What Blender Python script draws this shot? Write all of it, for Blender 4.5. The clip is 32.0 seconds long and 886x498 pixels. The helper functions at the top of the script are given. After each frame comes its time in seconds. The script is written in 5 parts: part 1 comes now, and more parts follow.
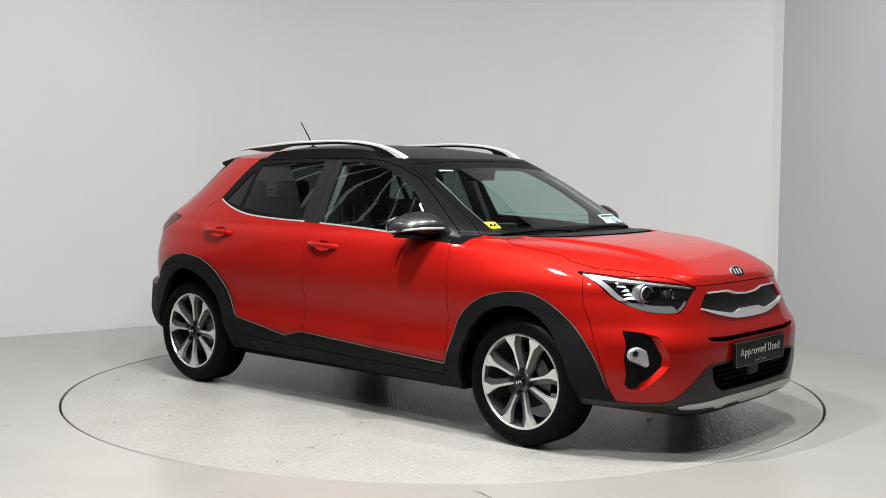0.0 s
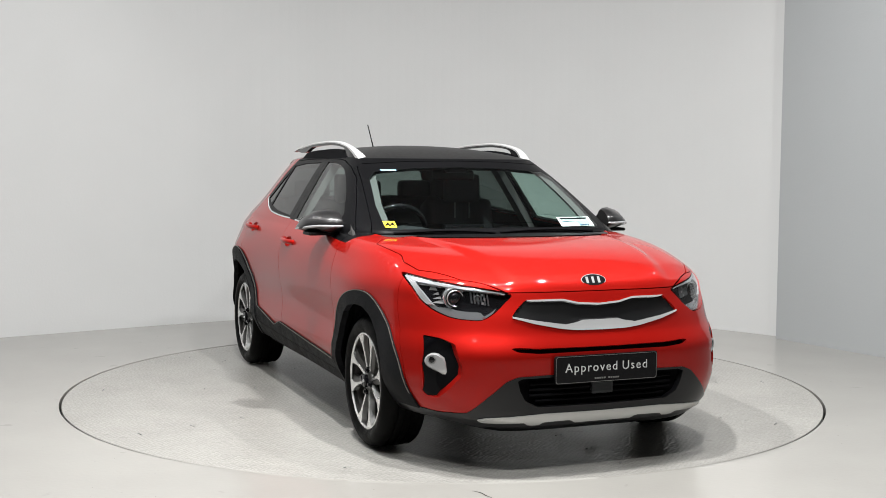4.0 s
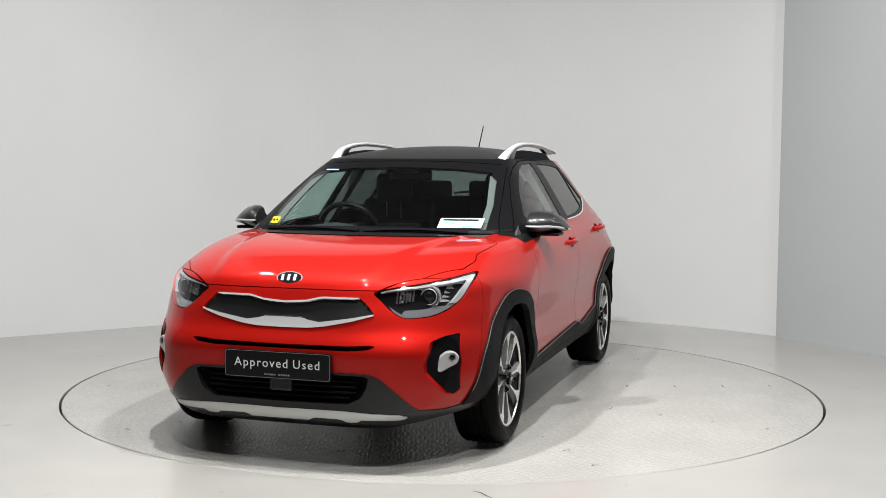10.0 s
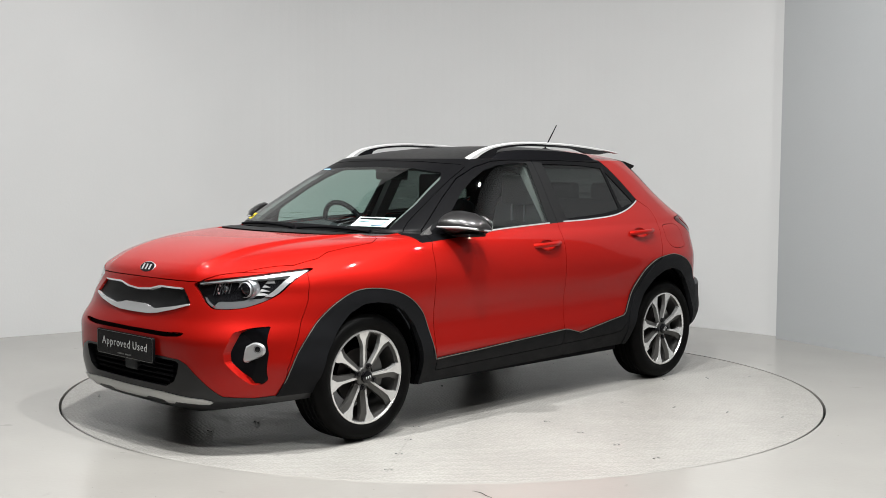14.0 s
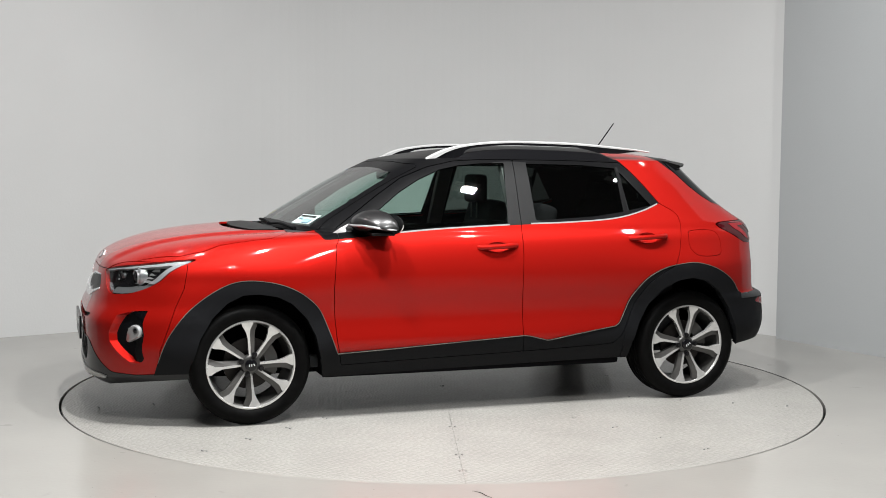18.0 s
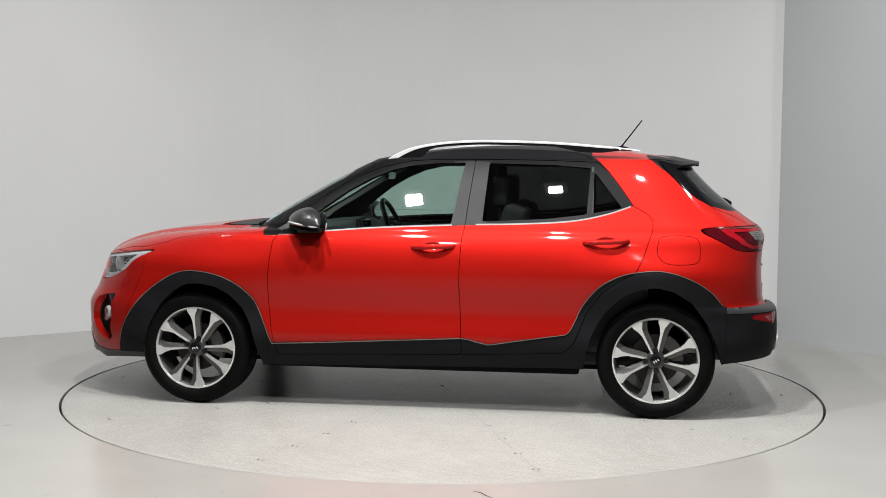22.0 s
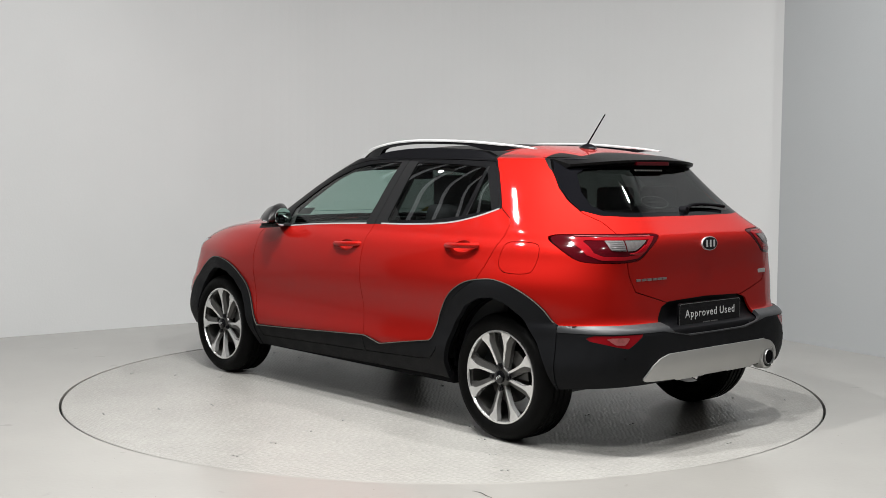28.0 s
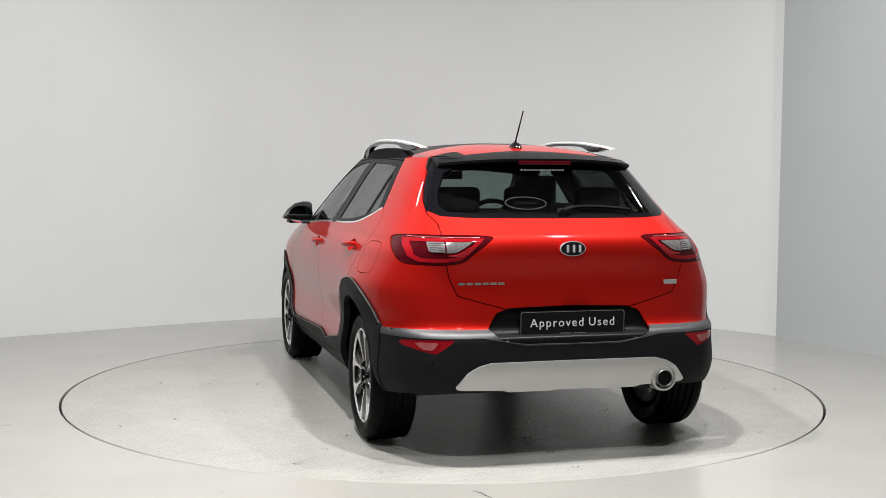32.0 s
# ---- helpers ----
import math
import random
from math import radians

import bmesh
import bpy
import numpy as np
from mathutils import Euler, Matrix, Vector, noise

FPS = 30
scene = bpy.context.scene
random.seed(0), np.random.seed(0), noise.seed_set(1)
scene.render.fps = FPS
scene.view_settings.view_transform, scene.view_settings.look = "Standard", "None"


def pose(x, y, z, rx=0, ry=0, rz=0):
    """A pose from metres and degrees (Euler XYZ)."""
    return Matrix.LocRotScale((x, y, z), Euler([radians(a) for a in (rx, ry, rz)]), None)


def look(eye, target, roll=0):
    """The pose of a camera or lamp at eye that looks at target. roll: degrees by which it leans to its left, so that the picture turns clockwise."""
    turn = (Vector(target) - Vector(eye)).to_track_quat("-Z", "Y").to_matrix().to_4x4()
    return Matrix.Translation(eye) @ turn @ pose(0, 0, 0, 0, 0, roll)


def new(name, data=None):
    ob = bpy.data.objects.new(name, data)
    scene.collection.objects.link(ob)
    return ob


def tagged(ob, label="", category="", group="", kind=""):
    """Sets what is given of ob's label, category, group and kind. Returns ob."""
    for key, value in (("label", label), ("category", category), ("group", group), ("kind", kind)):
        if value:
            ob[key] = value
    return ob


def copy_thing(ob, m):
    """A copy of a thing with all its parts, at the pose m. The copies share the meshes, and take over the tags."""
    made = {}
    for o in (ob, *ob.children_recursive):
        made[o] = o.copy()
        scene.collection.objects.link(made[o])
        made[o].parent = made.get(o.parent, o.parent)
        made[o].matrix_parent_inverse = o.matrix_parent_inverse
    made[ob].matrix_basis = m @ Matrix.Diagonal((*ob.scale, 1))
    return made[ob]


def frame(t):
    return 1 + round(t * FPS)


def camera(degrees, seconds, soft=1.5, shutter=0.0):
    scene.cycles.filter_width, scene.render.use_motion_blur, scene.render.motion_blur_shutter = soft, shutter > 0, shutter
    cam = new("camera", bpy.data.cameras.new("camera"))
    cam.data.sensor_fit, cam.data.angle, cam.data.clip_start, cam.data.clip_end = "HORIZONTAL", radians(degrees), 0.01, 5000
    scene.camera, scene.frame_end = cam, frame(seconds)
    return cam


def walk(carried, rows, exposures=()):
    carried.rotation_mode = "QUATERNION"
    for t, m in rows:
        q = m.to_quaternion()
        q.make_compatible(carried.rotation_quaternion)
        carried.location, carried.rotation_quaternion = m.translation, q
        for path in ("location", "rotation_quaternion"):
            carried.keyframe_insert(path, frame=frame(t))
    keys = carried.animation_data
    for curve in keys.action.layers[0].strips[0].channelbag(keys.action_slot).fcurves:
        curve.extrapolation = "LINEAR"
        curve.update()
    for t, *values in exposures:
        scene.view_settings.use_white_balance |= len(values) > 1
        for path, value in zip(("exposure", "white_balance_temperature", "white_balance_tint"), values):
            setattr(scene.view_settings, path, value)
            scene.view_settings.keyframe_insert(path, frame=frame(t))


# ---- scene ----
# World: origin on the axis of the turntable, floor at z = 0. The camera stands still while the table turns.
cam = camera(41.153, 32.0, soft=0.7)
EYE = (0.0, -7.2361, 1.3568)
AIM = (-0.00386, 2.7395, 0.6586)
# the clip's camera meters the picture anew as the car turns
EXPOSURES = [(0.0, -0.09), (3.0, -0.08), (6.0, -0.05), (9.0, -0.05), (12.0, -0.07), (14.0, -0.09), (17.0, -0.19), (20.0, -0.21), (25.0, -0.21), (28.0, -0.19), (30.0, -0.16), (31.0, -0.06), (32.0, -0.05)]
walk(cam, [(0.0, look(EYE, AIM, 0.412)), (32.0, look(EYE, AIM, 0.412))], EXPOSURES)

TURN_RATE = -6.67272           # degrees per second
TURN_MID = -147.742            # heading of the car at 16 s
CAR_X, CAR_Y = 0.026, -0.09    # middle of the wheelbase on the table


def heading(t):
    return TURN_MID + TURN_RATE * (t - 16.0)


# ------------------------------------------------------------------ light
world = bpy.data.worlds.new("studio_world")
world.use_nodes = True
world.node_tree.nodes["Background"].inputs[0].default_value = (0.9, 0.95, 1.0, 1)
world.node_tree.nodes["Background"].inputs[1].default_value = 0.02
scene.world = world
scene.view_settings.exposure = 0.0

# x, y, watts, width, depth: small spots over and before the table
LAMPS = [(3.0, 0.45, 5, .13, .08), (2.95, -0.75, 23, .13, .08), (1.62, -1.54, 64, .13, .08), (0.37, -2.02, 116, .13, .08), (-0.86, -2.0, 134, .13, .08), (-2.1, -0.75, 23, .13, .08), (-2.7, 0.8, 4, .13, .08), (0.9, -3.9, 60, .13, .08), (-1.0, -3.9, 54, .13, .08)]
LAMP_GAIN = 1.26
LAMP_Z = 3.96
LAMP_TILT = 14                 # degrees, towards the backdrop


def lamp_at(x, y, z, w, d, power):
    data = bpy.data.lights.new("ceiling_lamp_light", "AREA")
    data.shape, data.size, data.size_y, data.energy = "RECTANGLE", w, d, power
    data.color = (0.984, 0.985, 0.974)
    ob = new("ceiling_lamp_light", data)
    ob.matrix_world = pose(x, y, z, LAMP_TILT, 0, 0)
    return ob


for lx, ly, watts, lw, ld in LAMPS:
    lamp_at(lx, ly, LAMP_Z - 0.09, lw, ld, watts * LAMP_GAIN)


# ------------------------------------------------------------------ materials
def nodes_of(name):
    m = bpy.data.materials.new(name)
    m.use_nodes = True
    t = m.node_tree
    return m, t, t.nodes["Principled BSDF"]


def link(t, a, b):
    t.links.new(a, b)


def simple(name, colour, rough=0.5, metal=0.0, coat=0.0, vary=0.0, scale=8.0, bump=0.0, bump_scale=200.0, ior=1.5, coat_rough=0.03, spec=0.5):
    m, t, p = nodes_of(name)
    p.inputs["Base Color"].default_value = (*colour, 1)
    p.inputs["Roughness"].default_value = rough
    p.inputs["Metallic"].default_value = metal
    p.inputs["IOR"].default_value = ior
    p.inputs["Specular IOR Level"].default_value = spec
    p.inputs["Coat Weight"].default_value = coat
    p.inputs["Coat Roughness"].default_value = coat_rough
    co = t.nodes.new("ShaderNodeTexCoord")
    if vary:
        n = t.nodes.new("ShaderNodeTexNoise")
        n.inputs["Scale"].default_value = scale
        n.inputs["Detail"].default_value = 5
        link(t, co.outputs["Object"], n.inputs["Vector"])
        r = t.nodes.new("ShaderNodeMapRange")
        r.inputs["From Min"].default_value, r.inputs["From Max"].default_value = 0.3, 0.7
        r.inputs["To Min"].default_value, r.inputs["To Max"].default_value = 1 - vary, 1 + vary
        link(t, n.outputs["Fac"], r.inputs["Value"])
        h = t.nodes.new("ShaderNodeHueSaturation")
        h.inputs["Color"].default_value = (*colour, 1)
        link(t, r.outputs[0], h.inputs["Value"])
        link(t, h.outputs[0], p.inputs["Base Color"])
        r2 = t.nodes.new("ShaderNodeMapRange")
        r2.inputs["From Min"].default_value, r2.inputs["From Max"].default_value = 0.3, 0.7
        r2.inputs["To Min"].default_value, r2.inputs["To Max"].default_value = max(rough * (1 - vary), 0), min(rough * (1 + vary), 1)
        link(t, n.outputs["Fac"], r2.inputs["Value"])
        link(t, r2.outputs[0], p.inputs["Roughness"])
    if bump:
        n2 = t.nodes.new("ShaderNodeTexNoise")
        n2.inputs["Scale"].default_value = bump_scale
        n2.inputs["Detail"].default_value = 3
        link(t, co.outputs["Object"], n2.inputs["Vector"])
        b = t.nodes.new("ShaderNodeBump")
        b.inputs["Strength"].default_value = 1.0
        b.inputs["Distance"].default_value = bump
        link(t, n2.outputs["Fac"], b.inputs["Height"])
        link(t, b.outputs[0], p.inputs["Normal"])
    return m


def pane(name, tint, gloss=1.0, base=0.055):
    """Thin sheet glass: see-through with a mirror sheen that grows at grazing angles."""
    m = bpy.data.materials.new(name)
    m.use_nodes = True
    t = m.node_tree
    t.nodes.remove(t.nodes["Principled BSDF"])
    out = t.nodes["Material Output"]
    tr = t.nodes.new("ShaderNodeBsdfTransparent")
    tr.inputs[0].default_value = (*tint, 1)
    gl = t.nodes.new("ShaderNodeBsdfGlossy")
    gl.inputs["Roughness"].default_value = 0.01
    gl.inputs["Color"].default_value = (gloss, gloss, gloss, 1)
    lw = t.nodes.new("ShaderNodeLayerWeight")
    lw.inputs["Blend"].default_value = 0.5
    pw = t.nodes.new("ShaderNodeMath")
    pw.operation = "POWER"
    link(t, lw.outputs["Facing"], pw.inputs[0])
    pw.inputs[1].default_value = 4.5
    fr = t.nodes.new("ShaderNodeMath")
    fr.operation = "MULTIPLY_ADD"
    link(t, pw.outputs[0], fr.inputs[0])
    fr.inputs[1].default_value, fr.inputs[2].default_value = 0.65, base
    mx = t.nodes.new("ShaderNodeMixShader")
    link(t, fr.outputs[0], mx.inputs[0])
    link(t, tr.outputs[0], mx.inputs[1])
    link(t, gl.outputs[0], mx.inputs[2])
    link(t, mx.outputs[0], out.inputs["Surface"])
    return m


def glow(name, colour, strength):
    m, t, p = nodes_of(name)
    p.inputs["Base Color"].default_value = (*colour, 1)
    p.inputs["Emission Color"].default_value = (*colour, 1)
    p.inputs["Emission Strength"].default_value = strength
    return m


def paint_red():
    """Pearl red: a flake layer that mirrors its surroundings broadly, under clear lacquer."""
    m, t, p = nodes_of("red_car_paint")
    p.inputs["Base Color"].default_value = (0.365, 0.0075, 0.0045, 1)
    p.inputs["Roughness"].default_value = 0.50
    p.inputs["Metallic"].default_value = 0.45
    p.inputs["Specular IOR Level"].default_value = 0.05
    p.inputs["Coat Weight"].default_value = 0.85
    p.inputs["Coat IOR"].default_value = 1.34
    p.inputs["Coat Roughness"].default_value = 0.045
    co = t.nodes.new("ShaderNodeTexCoord")
    n = t.nodes.new("ShaderNodeTexNoise")
    n.inputs["Scale"].default_value = 900.0
    n.inputs["Detail"].default_value = 1
    link(t, co.outputs["Object"], n.inputs["Vector"])
    flake = t.nodes.new("ShaderNodeBump")
    flake.inputs["Distance"].default_value = 0.00002
    link(t, n.outputs["Fac"], flake.inputs["Height"])
    link(t, flake.outputs[0], p.inputs["Normal"])
    # slow ripple of the lacquer
    n2 = t.nodes.new("ShaderNodeTexNoise")
    n2.inputs["Scale"].default_value = 55.0
    n2.inputs["Detail"].default_value = 2
    link(t, co.outputs["Object"], n2.inputs["Vector"])
    b = t.nodes.new("ShaderNodeBump")
    b.inputs["Distance"].default_value = 0.00006
    link(t, n2.outputs["Fac"], b.inputs["Height"])
    link(t, b.outputs[0], p.inputs["Coat Normal"])
    return m


def scuffed(t, co, colour, scale=1.0):
    """Sparse dark scuffs and specks over a painted floor."""
    last = colour
    for size, lo, hi, dark in ((9.0 * scale, .70, .74, .80), (38.0 * scale, .735, .76, .55)):
        n = t.nodes.new("ShaderNodeTexNoise")
        n.inputs["Scale"].default_value, n.inputs["Detail"].default_value, n.inputs["Distortion"].default_value = size, 3, 0.6
        link(t, co.outputs["Object"], n.inputs["Vector"])
        r = t.nodes.new("ShaderNodeMapRange")
        r.inputs["From Min"].default_value, r.inputs["From Max"].default_value = lo, hi
        r.inputs["To Min"].default_value, r.inputs["To Max"].default_value = 1.0, dark
        link(t, n.outputs["Fac"], r.inputs["Value"])
        h = t.nodes.new("ShaderNodeHueSaturation")
        link(t, last, h.inputs["Color"])
        link(t, r.outputs[0], h.inputs["Value"])
        last = h.outputs[0]
    return last


def tread_paint():
    """Cream painted steel plate with raised lozenge tread, scuffed."""
    m, t, p = nodes_of("cream_tread_plate")
    co = t.nodes.new("ShaderNodeTexCoord")
    sep = t.nodes.new("ShaderNodeSeparateXYZ")
    # rolled plate is never quite regular: the rows wander a little
    wander = t.nodes.new("ShaderNodeTexNoise")
    wander.inputs["Scale"].default_value, wander.inputs["Detail"].default_value = 22.0, 2
    link(t, co.outputs["Object"], wander.inputs["Vector"])
    shift = t.nodes.new("ShaderNodeVectorMath")
    shift.operation = "MULTIPLY_ADD"
    link(t, wander.outputs["Color"], shift.inputs[0])
    shift.inputs[1].default_value = (0.045, 0.045, 0.0)
    link(t, co.outputs["Object"], shift.inputs[2])
    link(t, shift.outputs[0], sep.inputs[0])

    def math_node(op, a, b=None):
        nd = t.nodes.new("ShaderNodeMath")
        nd.operation = op
        for i, v in enumerate((a, b)):
            if v is None:
                continue
            if isinstance(v, (int, float)):
                nd.inputs[i].default_value = v
            else:
                link(t, v, nd.inputs[i])
        return nd.outputs[0]

    # pillows in staggered rows: height A (sin u sin v)^2, their slopes worked out exactly
    pitch = 2 * math.pi / 0.046
    u = math_node("MULTIPLY", math_node("ADD", sep.outputs["X"], sep.outputs["Y"]), pitch * 0.7071)
    v = math_node("MULTIPLY", math_node("SUBTRACT", sep.outputs["X"], sep.outputs["Y"]), pitch * 0.7071)
    v = math_node("ADD", v, math_node("MULTIPLY", math_node("FLOOR", math_node("DIVIDE", u, math.pi)), math.pi / 2))
    su, sv = math_node("SINE", u), math_node("SINE", v)
    su2, sv2 = math_node("MULTIPLY", su, su), math_node("MULTIPLY", sv, sv)
    s = math_node("MULTIPLY", su2, sv2)
    hu = math_node("MULTIPLY", math_node("SINE", math_node("MULTIPLY", u, 2.0)), sv2)
    hv = math_node("MULTIPLY", math_node("SINE", math_node("MULTIPLY", v, 2.0)), su2)
    dx, dy = math_node("ADD", hu, hv), math_node("SUBTRACT", hu, hv)

    def facet(steep):
        c = t.nodes.new("ShaderNodeCombineXYZ")
        link(t, math_node("MULTIPLY", dx, -steep), c.inputs[0])
        link(t, math_node("MULTIPLY", dy, -steep), c.inputs[1])
        c.inputs[2].default_value = 1.0
        w = t.nodes.new("ShaderNodeVectorTransform")
        w.vector_type, w.convert_from, w.convert_to = "NORMAL", "OBJECT", "WORLD"
        link(t, c.outputs[0], w.inputs[0])
        return w.outputs[0]
    # thick paint levels the diffuse layer
    link(t, facet(0.01), p.inputs["Normal"])
    link(t, facet(0.44), p.inputs["Coat Normal"])
    n = t.nodes.new("ShaderNodeTexNoise")
    n.inputs["Scale"].default_value = 2.2
    n.inputs["Detail"].default_value = 8
    n.inputs["Roughness"].default_value = 0.65
    link(t, co.outputs["Object"], n.inputs["Vector"])
    r = t.nodes.new("ShaderNodeValToRGB")
    r.color_ramp.elements[0].position, r.color_ramp.elements[1].position = 0.35, 0.62
    r.color_ramp.elements[0].color = (0.300, 0.291, 0.272, 1)
    r.color_ramp.elements[1].color = (0.338, 0.329, 0.307, 1)
    link(t, n.outputs["Fac"], r.inputs[0])
    # shade between the lozenges, put into the colour as slightly darker hollows
    gr = t.nodes.new("ShaderNodeMapRange")
    gr.inputs["From Min"].default_value, gr.inputs["From Max"].default_value = 0.0, 0.12
    gr.inputs["To Min"].default_value, gr.inputs["To Max"].default_value = 0.985, 1.0
    link(t, s, gr.inputs["Value"])
    hs = t.nodes.new("ShaderNodeHueSaturation")
    link(t, r.outputs[0], hs.inputs["Color"])
    link(t, gr.outputs[0], hs.inputs["Value"])
    link(t, scuffed(t, co, hs.outputs[0]), p.inputs["Base Color"])
    p.inputs["Roughness"].default_value = 0.4
    p.inputs["Specular IOR Level"].default_value = 0.08
    p.inputs["Coat Weight"].default_value = 0.44
    p.inputs["Coat IOR"].default_value = 1.5
    p.inputs["Coat Roughness"].default_value = 0.05
    return m


def studio_floor():
    m, t, p = nodes_of("cream_studio_floor")
    co = t.nodes.new("ShaderNodeTexCoord")
    n = t.nodes.new("ShaderNodeTexNoise")
    n.inputs["Scale"].default_value = 1.6
    n.inputs["Detail"].default_value = 8
    link(t, co.outputs["Object"], n.inputs["Vector"])
    r = t.nodes.new("ShaderNodeValToRGB")
    r.color_ramp.elements[0].position, r.color_ramp.elements[1].position = 0.3, 0.7
    r.color_ramp.elements[0].color = (0.305, 0.294, 0.274, 1)
    r.color_ramp.elements[1].color = (0.340, 0.329, 0.306, 1)
    link(t, n.outputs["Fac"], r.inputs[0])
    link(t, scuffed(t, co, r.outputs[0], 0.8), p.inputs["Base Color"])
    p.inputs["Roughness"].default_value = 0.4
    p.inputs["Coat Weight"].default_value = 0.7
    p.inputs["Coat Roughness"].default_value = 0.16
    n2 = t.nodes.new("ShaderNodeTexNoise")
    n2.inputs["Scale"].default_value = 40
    link(t, co.outputs["Object"], n2.inputs["Vector"])
    b = t.nodes.new("ShaderNodeBump")
    b.inputs["Distance"].default_value = 0.0006
    link(t, n2.outputs["Fac"], b.inputs["Height"])
    link(t, b.outputs[0], p.inputs["Normal"])
    return m


RED = paint_red()
BLACK_ROOF = simple("satin_black_roof_film", (0.0045, 0.0043, 0.0045), 0.36, ior=1.20, vary=0.06, scale=40)
SATIN = simple("satin_black_trim", (0.0095, 0.0096, 0.010), 0.45, ior=1.22, vary=0.08, scale=30)
CLAD = simple("grey_black_grained_plastic", (0.0072, 0.0076, 0.0088), 0.58, ior=1.20, vary=0.12, scale=14, bump=0.0006, bump_scale=700)
GLOSS_BLACK = simple("gloss_black_plastic", (0.005, 0.005, 0.006), 0.10, spec=0.42)
PILLAR = simple("satin_black_pillar_paint", (0.0045, 0.0045, 0.005), 0.36, ior=1.13, vary=0.06, scale=20)
BORDER = simple("black_glass_border", (0.004, 0.004, 0.005), 0.06, ior=1.24)
RECESS_BLACK = simple("black_recess_plastic", (0.005, 0.005, 0.006), 0.35, ior=1.25)
# paler tone for the thin rim along the cladding outline
EDGE_PALE = simple("pale_plastic_edge", (0.11, 0.10, 0.085), 0.5, vary=0.3, scale=12)
STEP_GREY = simple("grey_satin_bumper_plastic", (0.030, 0.031, 0.033), 0.42, vary=0.08, scale=20, bump=0.0003, bump_scale=700)
MATT_BLACK = simple("matt_black", (0.004, 0.004, 0.005), 0.7, ior=1.15)
CHROME = simple("satin_chrome", (0.80, 0.81, 0.82), 0.17, metal=0.55)
RAIL_SILVER = simple("bright_silver_paint", (0.60, 0.60, 0.60), 0.3, metal=0.35, vary=0.04, scale=20)
SILVER = simple("silver_paint", (0.47, 0.47, 0.46), 0.34, metal=0.5, vary=0.03, scale=5)
ALLOY_BRIGHT = simple("machined_alloy", (0.80, 0.80, 0.79), 0.24, metal=0.7, vary=0.06, scale=40)
ALLOY_DARK = simple("dark_grey_alloy_paint", (0.055, 0.054, 0.052), 0.30, metal=0.5, coat=0.5)
RUBBER = simple("tyre_rubber", (0.0035, 0.0035, 0.0035), 0.48, ior=1.14, vary=0.25, scale=18, bump=0.0008, bump_scale=300)
GLASS = pane("green_tinted_glass", (0.62, 0.76, 0.71))
WINDSCREEN_GLASS = pane("laminated_windscreen_glass", (0.62, 0.76, 0.72), base=0.085)
GLASS_DARK = pane("privacy_glass", (0.13, 0.146, 0.14))
GLASS_REAR = pane("rear_tinted_glass", (0.25, 0.275, 0.265))
LENS = pane("clear_lens", (0.93, 0.95, 0.96))
RED_LENS = simple("red_lens", (0.23, 0.005, 0.009), 0.06, ior=1.4)
RED_LENS_DARK = simple("dark_red_lens", (0.045, 0.002, 0.004), 0.06, ior=1.36)
LAMP_SILVER = simple("lamp_reflector", (0.52, 0.525, 0.535), 0.16, metal=0.5)
LAMP_CLEAR = simple("clear_ribbed_lens", (0.17, 0.155, 0.155), 0.15, metal=0.3, vary=0.2, scale=60)
REFLECTOR_PINK = simple("pale_red_reflector", (0.30, 0.085, 0.085), 0.12, vary=0.2, scale=60)
LAMP_LOUVRE = simple("lamp_louvre_silver", (0.34, 0.335, 0.335), 0.22, metal=0.5)
LAMP_GREY = simple("lamp_bezel_grey", (0.10, 0.105, 0.11), 0.28, metal=0.4)
LAMP_MID = simple("lamp_reflector_steps", (0.36, 0.37, 0.38), 0.16, metal=0.7)
CLOTH = simple("charcoal_seat_cloth", (0.040, 0.041, 0.044), 0.9, vary=0.2, scale=60, bump=0.001, bump_scale=500)
DASH = simple("dark_dashboard_plastic", (0.026, 0.028, 0.030), 0.6, spec=0.25, vary=0.1, scale=20, bump=0.0005, bump_scale=500)
HEADLINING = simple("grey_headlining", (.30, .30, .29), .9)
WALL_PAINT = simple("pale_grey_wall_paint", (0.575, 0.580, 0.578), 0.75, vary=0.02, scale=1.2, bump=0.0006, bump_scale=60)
# cool grey side wall; its weaker light is put into a darker base colour
WALL_SIDE = simple("cool_grey_wall_dimmed", (0.345, 0.359, 0.366), 0.7, vary=0.02, scale=1.2, bump=0.0006, bump_scale=60)
WALL_DARK = simple("unseen_wall_dark_grey", (0.13, 0.13, 0.13), 0.75, vary=0.05, scale=1.2)
CEILING_DARK = simple("dark_ceiling", (0.11, 0.112, 0.115), 0.8, vary=0.1, scale=2)
BATTEN = glow("lit_ceiling_strip", (0.95, 0.97, 1.0), 0.75)
PLATE_BLACK = simple("black_plate", (0.006, 0.006, 0.007), 0.25, ior=1.3)
PRINT_WHITE = simple("pale_print", (0.62, 0.63, 0.63), 0.5)
PRINT_GREY = simple("grey_print", (0.045, 0.045, 0.045), 0.5)
YELLOW = simple("yellow_sticker", (0.80, 0.66, 0.02), 0.5)
STICKER_WHITE = simple("white_paper_sticker", (0.75, 0.80, 0.80), 0.6)
STICKER_BLUE = simple("pale_blue_print", (0.25, 0.45, 0.65), 0.6)
FLOOR_PAINT = studio_floor()
TREAD = tread_paint()
MIRROR_SHELL = simple("graphite_mirror_shell", (0.020, 0.0195, 0.020), 0.30, metal=0.35, coat=0.5, coat_rough=0.12)
LOW_GLOSS = simple("smooth_black_bumper_plastic", (0.009, 0.009, 0.010), 0.28, ior=1.42)
